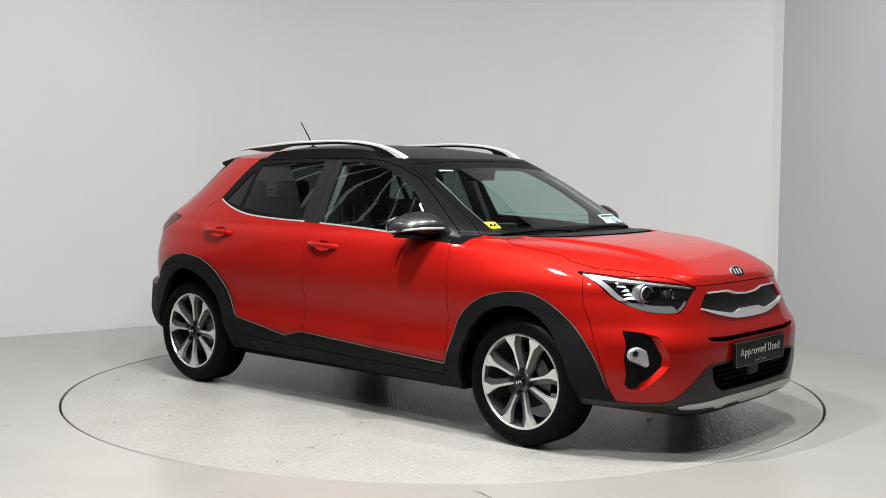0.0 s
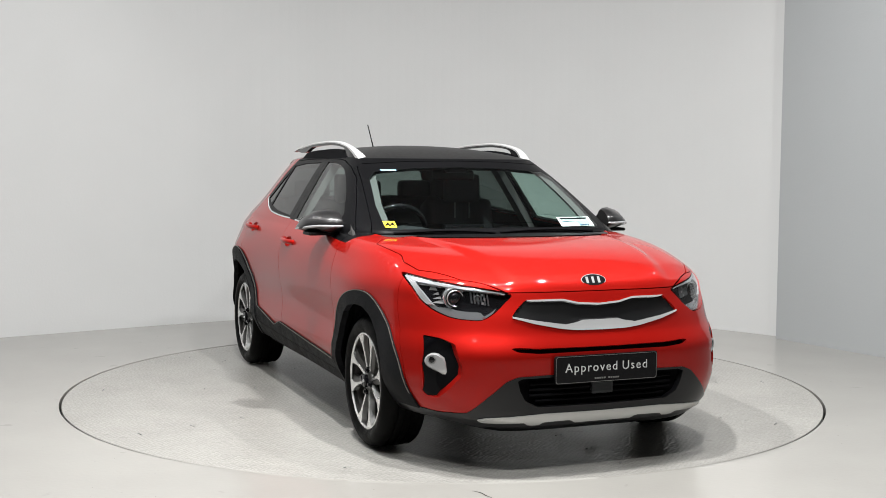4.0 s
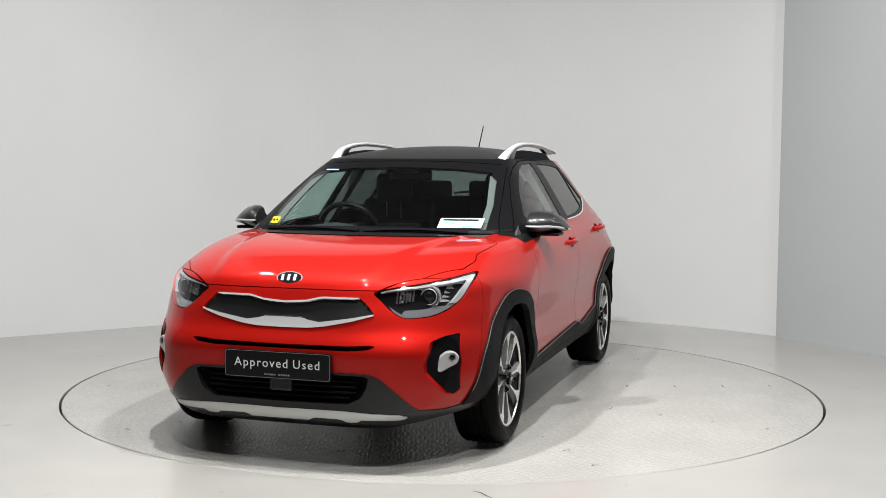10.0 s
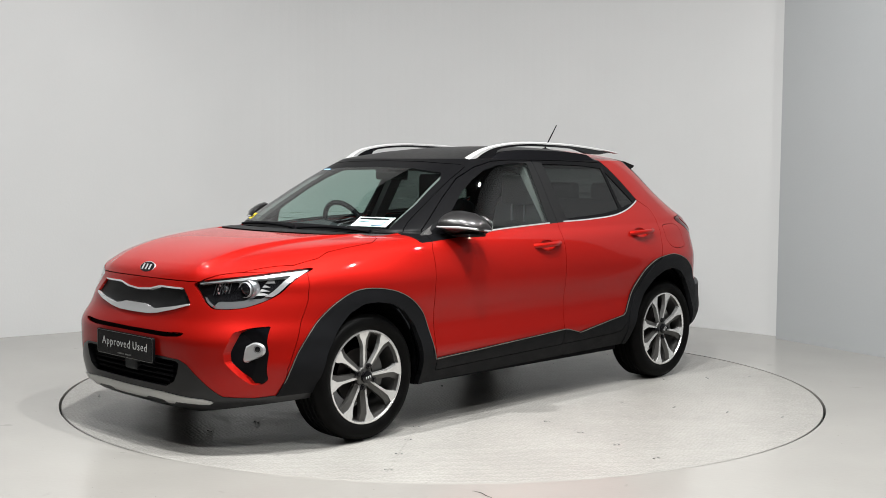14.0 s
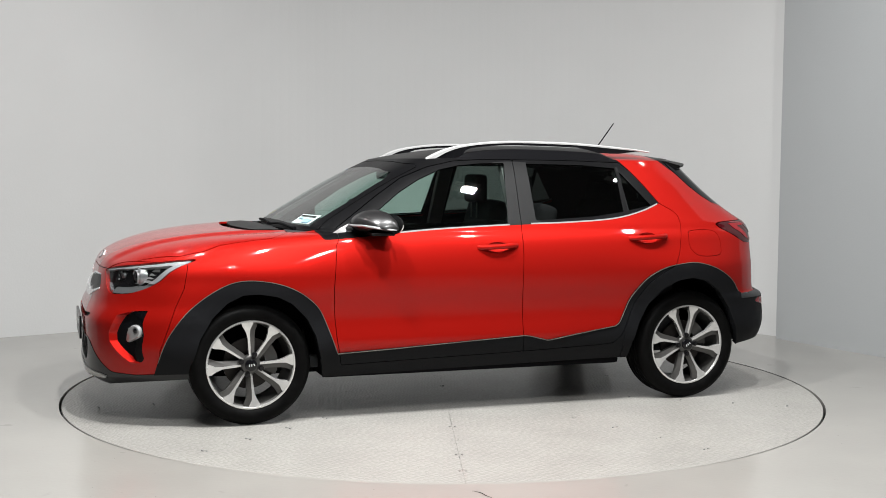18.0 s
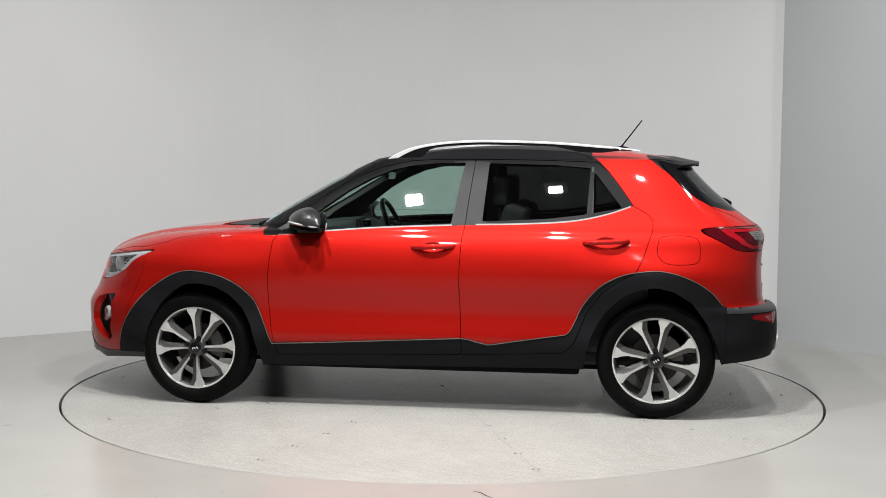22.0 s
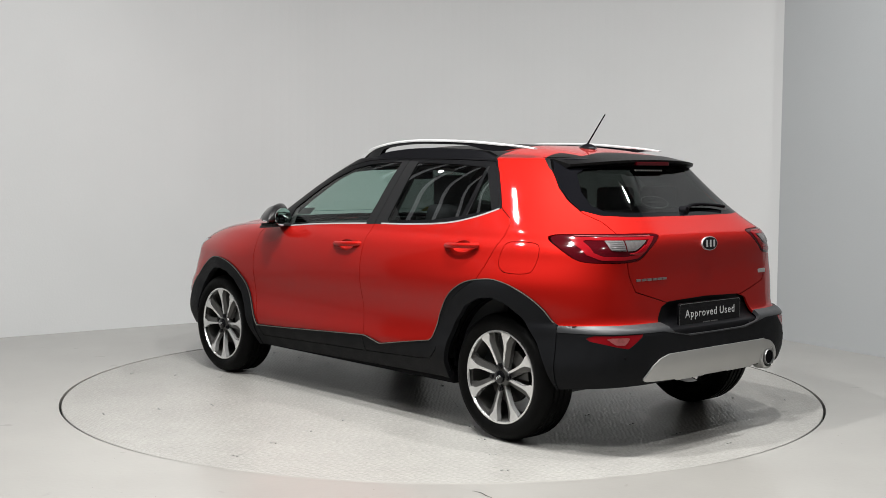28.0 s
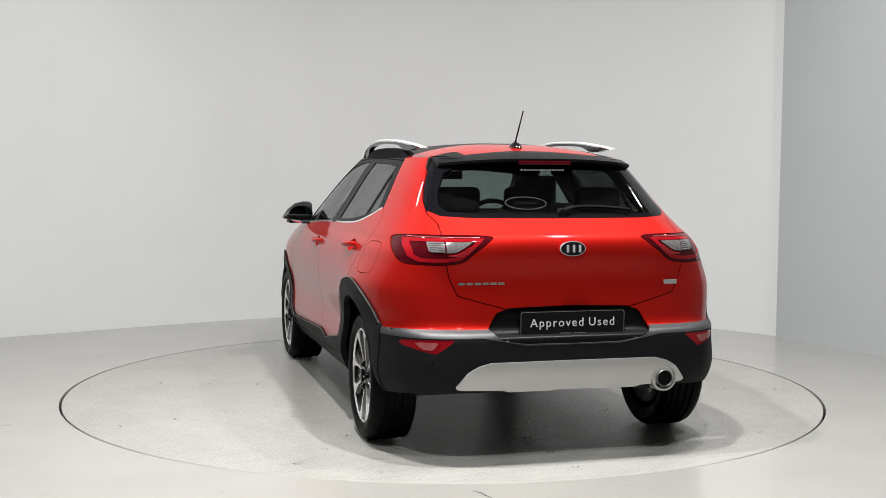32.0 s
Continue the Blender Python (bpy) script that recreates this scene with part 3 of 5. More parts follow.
def field(P2, poly):
    """Signed distance to a closed outline: negative inside."""
    poly = np.array(poly, float)
    A, B = poly, np.roll(poly, -1, 0)
    best = np.full(len(P2), 1e9)
    inside = np.zeros(len(P2), bool)
    for a, b in zip(A, B):
        ab = b - a
        L = ab @ ab
        if L < 1e-14:
            continue
        t = np.clip(((P2 - a) @ ab) / L, 0, 1)
        q = P2 - a - t[:, None] * ab
        best = np.minimum(best, (q * q).sum(1))
        cond = (a[1] > P2[:, 1]) != (b[1] > P2[:, 1])
        if abs(b[1] - a[1]) > 1e-12:
            inside ^= cond & (P2[:, 0] < (b[0] - a[0]) * (P2[:, 1] - a[1]) / (b[1] - a[1]) + a[0])
    best = np.sqrt(best)
    return np.where(inside, -best, best)


def side_field(V, poly, zone=None):
    d = field(V[:, [0, 2]], poly)
    if zone is not None:
        d = np.where(zone(V), d, np.maximum(d, 0.05))
    return d


def front_field(V, poly):
    d = field(V[:, [1, 2]], poly)
    return np.where(V[:, 0] > 0.3, d, np.maximum(d, 0.05))


def rear_field(V, poly):
    d = field(V[:, [1, 2]], poly)
    return np.where(V[:, 0] < -0.9, d, np.maximum(d, 0.05))


def half(poly):
    """Closes an outline given from the centre line outwards and back, a little past the centre."""
    p = [tuple(q) for q in poly]
    return [(-0.05, p[0][1]), *p, (-0.05, p[-1][1])]


class Skin:
    def __init__(self):
        self.V, self.T = build_skin()

    def take(self, T, fieldfn, gap=0.0):
        """Cuts T; returns the piece inside and the rest, with a slot of twice the gap between."""
        self.V, low, high = split(self.V, T, fieldfn(self.V) + gap)
        if gap:
            self.V, _, high = split(self.V, high, fieldfn(self.V) - gap)
        return low, high


def shell_normals(V, T):
    n = np.zeros_like(V)
    a, b, c = V[T[:, 0]], V[T[:, 1]], V[T[:, 2]]
    f = np.cross(b - a, c - a)
    for i in range(3):
        np.add.at(n, T[:, i], f)
    L = np.linalg.norm(n, axis=1)
    L[L == 0] = 1
    return n / L[:, None]


def panel(name, S, T, material, parent, mode="left", offset=0.0, lip=0.012, label=""):
    """One panel with a turned-in edge. mode: left, right (mirrored) or both (joined over the centre line)."""
    used, inv = np.unique(T, return_inverse=True)
    V, T = S.V[used].copy(), inv.reshape(-1, 3)
    # outward: y positive side
    N = shell_normals(V, T)
    c = V.mean(0) - np.array([0, 0, 0.8])
    ref = V - np.array([np.clip(V[:, 0].mean(), -1.0, 1.0) * 0.6, 0, 0.75])
    if (N * ref).sum() < 0:
        T = T[:, ::-1]
        N = -N
    if offset:
        k = np.where(V[:, 1] < 1e-6, 1, 1)
        V = V + N * offset
        V[np.abs(S.V[used][:, 1]) < 1e-6, 1] = 0
    # open edges
    E = np.sort(np.concatenate([T[:, [0, 1]], T[:, [1, 2]], T[:, [2, 0]]]), 1)
    Ed = np.concatenate([T[:, [0, 1]], T[:, [1, 2]], T[:, [2, 0]]])
    key = E[:, 0] * (len(V) + 1) + E[:, 1]
    u, first, cnt = np.unique(key, return_index=True, return_counts=True)
    rim = Ed[first[cnt == 1]]
    mid = np.abs(V[:, 1]) < 1e-6
    if mode == "both":
        rim = rim[~(mid[rim[:, 0]] & mid[rim[:, 1]])]
    verts, faces = [V], [T]
    if lip and len(rim):
        ids = np.unique(rim)
        n0 = len(V)
        top = {int(v): n0 + i for i, v in enumerate(ids)}
        verts.append(V[ids])
        low = V[ids] - N[ids] * lip
        low[mid[ids], 1] = 0 if mode == "both" else low[mid[ids], 1]
        verts.append(low)
        m = len(ids)
        f = []
        for a, b in rim.tolist():
            A, B = top[a], top[b]
            f += [(B, A, A + m), (B, A + m, B + m)]
        faces.append(np.array(f))
    V, T = np.concatenate(verts), np.concatenate(faces)
    if mode == "right":
        V = V * np.array([1, -1, 1])
        T = T[:, ::-1]
    elif mode == "both":
        on = np.abs(V[:, 1]) < 1e-6
        idx = np.arange(len(V)) + len(V)
        idx[on] = np.arange(len(V))[on]
        T = np.concatenate([T, idx[T][:, ::-1]])
        V = np.concatenate([V, V * np.array([1, -1, 1])])
        used, inv = np.unique(T, return_inverse=True)
        V, T = V[used], inv.reshape(-1, 3)
    return mesh_object(name, V, T, material, parent, label)


def pair(name, S, T, material, parents, offset=0.0, lip=0.012, label=""):
    if not isinstance(parents, tuple):
        parents = (parents, parents)
    return tuple(panel(name, S, T, material, p, m, offset, lip, label) for p, m in zip(parents, ("left", "right")))


# outlines in side view (x, z)
ARCH_IN_F = [(1.62, .05), (1.605, .207), (1.592, .333), (1.553, .459), (1.488, .569), (1.408, .648), (1.33, .686), (1.25, .69), (1.156, .675), (1.079, .635), (1.001, .557), (.955, .463), (.924, .338), (.903, .243), (.898, .05)]
ARCH_IN_R = [(-.895, .05), (-.898, .224), (-.912, .35), (-.947, .46), (-1.008, .571), (-1.099, .665), (-1.192, .707), (-1.285, .72), (-1.379, .698), (-1.474, .636), (-1.555, .527), (-1.604, .418), (-1.638, .317), (-1.64, .05)]
ARCH_F = [(1.771, .282), (1.742, .393), (1.697, .492), (1.623, .59), (1.529, .672), (1.43, .731), (1.349, .758), (1.253, .76), (1.141, .74), (1.047, .701), (.97, .645), (.924, .588), (.878, .479), (.848, .399), (.833, .364)]
SILL_LINE = [(.55, .376), (.238, .393), (-.23, .418), (-.267, .415), (-.38, .387), (-.402, .389), (-.542, .412), (-.698, .436), (-.805, .452), (-.826, .470)]
ARCH_R = [(-.859, .538), (-.889, .607), (-.943, .68), (-1.005, .736), (-1.097, .781), (-1.19, .80), (-1.299, .807), (-1.408, .786), (-1.503, .746), (-1.582, .69), (-1.63, .631), (-1.665, .608)]
CLAD_SIDE = [(1.80, .05), *rounded(ARCH_F, 4, False), *SILL_LINE, *rounded(ARCH_R, 4, False), (-1.80, .612), (-2.3, .612), (-2.3, .05)]
DOOR_F = [(.809, .297), (.837, .433), (.852, .589), (.855, .714), (.848, .808), (.836, .933), (.814, .968), (.812, 1.022), (.691, 1.107), (.568, 1.193), (.412, 1.292), (.252, 1.354), (.092, 1.388), (-.07, 1.397), (-.276, 1.398),
          (-.262, 1.25), (-.25, 1.126), (-.243, 1.033), (-.231, .971), (-.223, .815), (-.221, .722), (-.229, .534), (-.233, .418), (-.237, .327), (.238, .314)]
DOOR_R = [(-.276, 1.398), (-.53, 1.397), (-.716, 1.394), (-.90, 1.388), (-.962, 1.386), (-1.023, 1.335), (-1.09, 1.249), (-1.161, 1.147), (-1.238, 1.104), (-1.264, 1.073), (-1.264, 1.021), (-1.237, .946), (-1.212, .87), (-1.172, .792),
          (-1.09, .752), (-1.0, .69), (-.92, .58), (-.872, .46), (-.845, .40), (-.795, .354), (-.699, .345), (-.237, .327), (-.233, .418), (-.229, .534), (-.221, .722), (-.223, .815), (-.231, .971), (-.243, 1.033), (-.25, 1.126), (-.262, 1.25)]
BELT = [(.95, .962), (.821, .966), (.554, .988), (.242, 1.012), (-.242, 1.033), (-.539, 1.041), (-.822, 1.059), (-1.014, 1.097), (-1.161, 1.147)]
GLASS_F = [(.60, 1.098), (.577, 1.116), (.439, 1.217), (.314, 1.287), (.187, 1.339), (.059, 1.365), (-.069, 1.376), (-.22, 1.38), (-.2, 1.278), (-.183, 1.153), (-.164, 1.042), (.243, 1.024), (.60, .999)]
GLASS_R = [(-.355, 1.377), (-.336, 1.055), (-.698, 1.074), (-.907, 1.100), (-.924, 1.353), (-.712, 1.370)]
GLASS_Q = [(-.945, 1.334), (-.935, 1.106), (-1.099, 1.136)]
FUEL = [(-1.319, .989), (-1.47, .989), (-1.512, .95), (-1.509, .869), (-1.473, .845), (-1.345, .845), (-1.291, .89), (-1.294, .961)]
DARK_TOP = [(1.3, 1.035), (.925, 1.035), (.91, .990), (.893, .962), *BELT[1:], (-1.09, 1.249), (-1.023, 1.335), (-.975, 1.389), (-.93, 1.42), (-.90, 1.6), (1.2, 1.6)]
# outlines from the front (y, z), left half
HEADLAMP = [(.767, .866), (.739, .862), (.682, .847), (.588, .829), (.483, .813), (.43, .799), (.412, .790), (.443, .762), (.48, .727), (.520, .698), (.558, .683), (.642, .687), (.690, .705), (.728, .732), (.755, .768), (.769, .812), (.772, .845)]
GRILLE = half([(0, .747), (.104, .754), (.179, .771), (.354, .770), (.398, .731), (.428, .695), (.327, .667), (.203, .642), (.128, .633), (0, .631)])
GRILLE_IN = half([(0, .739), (.104, .746), (.179, .763), (.340, .763), (.366, .778), (.45, .725), (.432, .702), (.327, .682), (.178, .660), (.123, .668), (.091, .677), (0, .677)])
SLOT = half([(0, .561), (.325, .564), (.425, .571), (.45, .566), (.424, .551), (.325, .542), (0, .542)])
FOG = [(.757, .608), (.705, .601), (.662, .580), (.660, .535), (.645, .485), (.648, .445), (.717, .338), (.750, .337), (.766, .36), (.772, .48)]
LOW_BLACK = half([(0, .447), (.268, .446), (.423, .442), (.473, .422), (.55, .351), (.618, .277), (.70, .268), (.80, .284), (.95, .29), (.95, .05), (0, .05)])
LOW_GRILLE = half([(0, .437), (.40, .434), (.423, .425), (.411, .379), (.386, .334), (.324, .305), (0, .301)])
SKID_F = half([(0, .272), (.3, .275), (.545, .263), (.578, .250), (.552, .242), (.50, .241), (.385, .242), (.365, .229), (.318, .228), (.296, .241), (.165, .243), (.145, .229), (0, .229)])
WINDSCREEN = half([(0, 1.002), (.66, 1.004), (.695, 1.012), (.672, 1.063), (.622, 1.225), (.585, 1.335), (.568, 1.368), (.3, 1.384), (0, 1.388)])
WIND_CLEAR = half([(0, 1.035), (.55, 1.030), (.628, 1.026), (.612, 1.15), (.566, 1.288), (.52, 1.325), (.3, 1.345), (0, 1.352)])
# outlines from the rear (y, z), left half
REAR_GLASS = half([(0, 1.115), (.42, 1.117), (.565, 1.124), (.605, 1.145), (.66, 1.17), (.66, 1.42), (0, 1.42)])
REAR_CLEAR = half([(0, 1.135), (.42, 1.137), (.53, 1.145), (.555, 1.17), (.54, 1.234), (.49, 1.325), (.44, 1.35), (0, 1.352)])
TAIL_LAMP = [(.38, 1.040), (.392, 1.012), (.46, .961), (.51, .922), (.584, .909), (.689, .908), (.76, .915), (.782, .96), (.772, 1.006), (.752, 1.032), (.70, 1.040), (.60, 1.043)]
RECESS = half([(0, .717), (.296, .709), (.354, .687), (.40, .612), (.356, .572), (.239, .552), (0, .55)])
TAILGATE = half([(0, .704), (.308, .704), (.533, .767), (.571, .844), (.597, .96), (.587, 1.094), (.612, 1.131), (.606, 1.19), (.585, 1.254), (.542, 1.342), (.50, 1.405), (0, 1.41)])
REFLECTOR = [(.79, .562), (.765, .574), (.56, .577), (.600, .545), (.645, .513), (.690, .521), (.775, .546)]
SKID_R = half([(0, .474), (.40, .473), (.46, .458), (.51, .43), (.562, .365), (.545, .353), (.335, .346), (.310, .336), (.115, .333), (.095, .341), (0, .341)])
HOOD_PLAN = [(2.4, -.05), (2.4, .44), (1.978, .437), (1.945, .483), (1.844, .592), (1.635, .716), (1.5, .738), (1.434, .724), (1.255, .744), (1.158, .752), (1.085, .70), (1.05, .62), (1.036, .3), (1.036, -.05)]


def FOG_FACET(y):
    return 1.912 - (np.abs(y) - .649) * .762


def car_skin():
    S = Skin()
    T = S.T
    side = lambda v: v[:, 1] > 0.45
    rnd = rounded
    # wheel openings and the open underside
    _, T = S.take(T, lambda v: side_field(v, ARCH_IN_F, side))
    _, T = S.take(T, lambda v: side_field(v, ARCH_IN_R, side))
    _, T = S.take(T, lambda v: np.where((v[:, 0] > -1.2) & (v[:, 0] < 1.2), v[:, 2] - (.247 - .017 * v[:, 0]), 1.0))
    _, T = S.take(T, lambda v: np.where(v[:, 0] < -1.4, v[:, 2] - (.305 + .10 * np.clip(-v[:, 0] - 1.62, 0, .35)), 1.0))
    _, T = S.take(T, lambda v: np.where(v[:, 0] > 1.4, v[:, 2] - (.188 + .09 * np.clip(v[:, 1] - .45, 0, 1) * 2), 1.0))
    # black liner just under the skin, open at the windows
    L = T
    for poly, fn in ((GLASS_F, side_field), (GLASS_R, side_field), (GLASS_Q, side_field), (WIND_CLEAR, front_field), (REAR_CLEAR, rear_field)):
        _, L = S.take(L, lambda v, poly=poly, fn=fn: fn(v, poly) - .012)
    panel("inner_shell", S, L, MATT_BLACK, CAR, "both", offset=-0.03, lip=0.0)

    # lamps and openings of the nose
    hl, T = S.take(T, lambda v: front_field(v, rnd(HEADLAMP, 3)), .002)
    grille, T = S.take(T, lambda v: front_field(v, GRILLE))
    slot, T = S.take(T, lambda v: front_field(v, SLOT))
    fog, T = S.take(T, lambda v: np.where(v[:, 0] > 1.6, front_field(v, FOG), .05))
    # tail
    tl, T = S.take(T, lambda v: rear_field(v, rnd(TAIL_LAMP, 3)), .0015)
    recess, T = S.take(T, lambda v: rear_field(v, RECESS))
    refl, T = S.take(T, lambda v: rear_field(v, REFLECTOR))
    # glass of both ends
    wind, T = S.take(T, lambda v: np.where(v[:, 2] > .99, front_field(v, WINDSCREEN), .05), .0015)
    gate, T = S.take(T, lambda v: rear_field(v, TAILGATE), .0022)
    rglass, gate = S.take(gate, lambda v: rear_field(v, REAR_GLASS))
    # hood
    hood, T = S.take(T, lambda v: np.maximum(np.maximum(field(v[:, [0, 1]], HOOD_PLAN), .802 - v[:, 2]), np.where(v[:, 2] > 1.05, 1.0, -1.0)), .0022)
    cowl, T = S.take(T, lambda v: np.maximum(np.maximum(field(v[:, [0, 1]], [(1.08, -.05), (1.08, .60), (1.0, .655), (.80, .66), (.5, .6), (.5, -.05)]), .96 - v[:, 2]), v[:, 2] - 1.1))
    # black lower nose
    low, T = S.take(T, lambda v: np.where(v[:, 0] > 1.5, front_field(v, LOW_BLACK), .05))
    # cladding and everything dark
    clad, red = S.take(T, lambda v: side_field(v, CLAD_SIDE))
    rim, _ = S.take(clad, lambda v: np.maximum(np.maximum(-.0035 - side_field(v, CLAD_SIDE), np.abs(v[:, 0] - .06) - 1.70), .34 - v[:, 2]))
    pair("cladding_edge", S, rim, EDGE_PALE, CAR, offset=.0115, lip=.003, label="thin pale edge of the cladding")
    dark, red = S.take(red, lambda v: side_field(v, DARK_TOP))

    # doors
    doors = []
    for name, outline in (("front_door", DOOR_F), ("rear_door", DOOR_R)):
        fn = lambda v, outline=outline: side_field(v, outline, side)
        rd, red = S.take(red, fn, .0019)
        ck, clad = S.take(clad, fn, .0019)
        dk, dark = S.take(dark, fn, .0019)
        doors.append((name, rd, ck, dk))
    for (name, rd, ck, dk), glasses in zip(doors, ((GLASS_F,), (GLASS_R, GLASS_Q))):
        cx, cz = (-.075, .912) if name == "front_door" else (-1.015, .952)
        oval = [(cx + .066 * math.cos(a), cz + .030 * math.sin(a)) for a in np.linspace(0, 2 * math.pi, 40, endpoint=False)]
        cup, rd = S.take(rd, lambda v: side_field(v, oval, side))
        d = pair(name, S, rd, RED, CAR)
        ids = np.unique(cup)
        bowl = S.V[ids].copy()
        r2 = ((bowl[:, 0] - cx) / .066) ** 2 + ((bowl[:, 2] - cz) / .030) ** 2
        bowl[:, 1] -= .020 * np.clip(1 - r2, 0, 1) ** .7
        table = np.zeros(len(S.V), int)
        table[ids] = np.arange(len(ids)) + len(S.V)
        S.V = np.concatenate([S.V, bowl])
        pair("handle_cup", S, table[cup], RED, d, lip=0)
        for outline in glasses:
            gl, dk = S.take(dk, lambda v, outline=outline: side_field(v, outline))
            for o in pair("door_glass", S, gl, GLASS if outline is GLASS_F else GLASS_DARK, d, offset=-.004, lip=.004, label="tinted side window glass" if outline is GLASS_F else "dark privacy glass"):
                o.visible_shadow = False
        film, dk = S.take(dk, lambda v: np.where(v[:, 2] > 1.385, .05, np.abs(v[:, 0] + .255) - .105))
        pair("pillar_film", S, film, SATIN, d, label="satin grey-black film on the door pillar")
        pair("window_frame", S, dk, PILLAR, d, label="satin black window frame")
        pair("door_cladding", S, ck, CLAD, d, offset=.006, label="dark grained plastic cladding")
        DOORS[name] = d

    # nose pieces
    HOODS.append(panel("hood", S, hood, RED, CAR, "both"))
    pair("cowl", S, cowl, DASH, CAR, label="black plastic cowl")
    seam = [(1.60, .85), (1.625, .72), (1.672, .62), (1.75, .40), (1.75, .1), (2.4, .1), (2.4, .85)]
    bump, red = S.take(red, lambda v: side_field(v, seam), .0015)
    BUMP.append(panel("front_bumper", S, bump, RED, CAR, "both", lip=.025))
    lowg, low = S.take(low, lambda v: front_field(v, LOW_GRILLE))
    skid, low = S.take(low, lambda v: np.where(v[:, 0] > 1.7, front_field(v, SKID_F), .05))
    lb = panel("lower_bumper", S, low, LOW_GLOSS, CAR, "both", offset=.003, lip=.03, label="dark plastic lower front bumper")
    panel("lower_grille_backing", S, lowg, MATT_BLACK, lb, "both", offset=-.03, lip=0)
    panel("skid_bar", S, skid, SILVER, lb, "both", offset=.010, lip=.02, label="silver skid bar")
    gi, go = S.take(grille, lambda v: front_field(v, GRILLE_IN))
    g = panel("grille", S, gi, GRILLE_MESH, CAR, "both", offset=-.012, lip=0, label="black mesh upper grille")
    panel("grille_surround", S, go, CHROME, g, "both", offset=.005, lip=.02, label="satin chrome grille surround")
    panel("air_slot", S, slot, MATT_BLACK, CAR, "both", offset=-.02, lip=0)
    # fog lamp recess: a flat facet turned forwards, with a red wall on its inner side
    ids = np.unique(fog)
    F = S.V[ids].copy()
    F[:, 0] = np.minimum(F[:, 0] - .006, FOG_FACET(F[:, 1]))
    table = np.zeros(len(S.V), int)
    table[ids] = np.arange(len(ids)) + len(S.V)
    S.V = np.concatenate([S.V, F])
    for o in pair("fog_surround", S, table[fog], BORDER, CAR, lip=0, label="gloss black fog lamp surround"):
        FOGS.append(o)
    E = np.concatenate([fog[:, [0, 1]], fog[:, [1, 2]], fog[:, [2, 0]]])
    key = np.sort(E, 1) @ np.array([len(S.V) + 1, 1])
    _, first, cnt = np.unique(key, return_index=True, return_counts=True)
    rim = E[first[cnt == 1]]
    wall = np.concatenate([np.stack([rim[:, 0], rim[:, 1], table[rim[:, 1]]], 1), np.stack([rim[:, 0], table[rim[:, 1]], table[rim[:, 0]]], 1)])
    pair("fog_recess_wall", S, wall, RED, BUMP[0], lip=0)
    for o in pair("headlight", S, hl, LENS, CAR, lip=.006, label="clear lens headlight with chrome edging"):
        o.visible_shadow = False
        HEADLIGHTS.append(o)
    for o in pair("headlight_back", S, hl, GLOSS_BLACK, tuple(HEADLIGHTS), offset=-.085, lip=0):
        pass
    edge, _ = S.take(hl, lambda v: -.009 - .013 * np.clip((v[:, 1] - .45) / .28, 0, 1) - front_field(v, rnd(HEADLAMP, 3)))
    edge, _ = S.take(edge, lambda v: (.800 - (v[:, 1] - .435) * 1.3) - v[:, 2])
    edge, _ = S.take(edge, lambda v: front_field(v, rnd(HEADLAMP, 3)) + .004)
    low_edge, edge = S.take(edge, lambda v: v[:, 2] - .742)
    guide, _ = S.take(hl, lambda v: np.maximum(np.maximum(-.040 - front_field(v, rnd(HEADLAMP, 3)), front_field(v, rnd(HEADLAMP, 3)) + .014), np.maximum(v[:, 2] - .735, (.535 - v[:, 1]) + (v[:, 2] - .70) * .6)))
    pair("light_guide", S, guide, LAMP_MID, tuple(HEADLIGHTS), offset=-.022, lip=.02, label="grey ribbed light guide")
    pair("headlight_edging", S, edge, LAMP_SILVER, tuple(HEADLIGHTS), offset=-.007, lip=.02, label="bright daylight strip")
    pair("headlight_edging", S, low_edge, LAMP_MID, tuple(HEADLIGHTS), offset=-.012, lip=.02, label="grey translucent light guide")

    # front wings, quarter panels
    wing, red = S.take(red, lambda v: .3 - v[:, 0])
    WINGS.extend(pair("front_wing", S, wing, RED, CAR))
    # black roof, red tail of the roof
    roof, dark = S.take(dark, lambda v: 1.402 - v[:, 2])
    panel("headlining", S, roof, HEADLINING, CAR, "both", offset=-.045, lip=0, label="pale grey headlining")
    ROOF.append(panel("roof", S, roof, BLACK_ROOF, CAR, "both", label="satin black roof skin"))
    pair("pillar_trim", S, dark, PILLAR, CAR, label="black windscreen and roof pillars")
    cheek, red = S.take(red, lambda v: np.maximum(np.maximum(side_field(v, [(-1.235, 1.42), (-1.325, 1.345), (-1.36, 1.335), (-1.9, 1.335), (-1.9, 1.5), (-1.2, 1.5)]), .36 - v[:, 1]), v[:, 2] - 1.43))
    pair("rear_pillar_trim", S, cheek, BLACK_ROOF, CAR, label="gloss black spoiler end")
    rroof, red = S.take(red, lambda v: np.maximum(1.402 - v[:, 2], v[:, 1] - .40))
    panel("rear_roof", S, rroof, RED, CAR, "both")
    ql = red
    qr = red
    flap, ql = S.take(ql, lambda v: side_field(v, rnd(FUEL, 3), side), .0016)
    q1 = panel("quarter_panel", S, ql, RED, CAR, "left")
    panel("fuel_flap", S, flap, RED, q1, "left", label="red fuel filler flap")
    panel("quarter_panel", S, qr, RED, CAR, "right")

    # windscreen and tailgate
    wc, wf = S.take(wind, lambda v: front_field(v, WIND_CLEAR))
    w = panel("windscreen", S, wc, WINDSCREEN_GLASS, CAR, "both", lip=.004, label="pale green tinted windscreen")
    w.visible_shadow = False
    panel("windscreen_border", S, wf, PILLAR, w, "both")
    GATE.append(panel("tailgate", S, gate, RED, CAR, "both"))
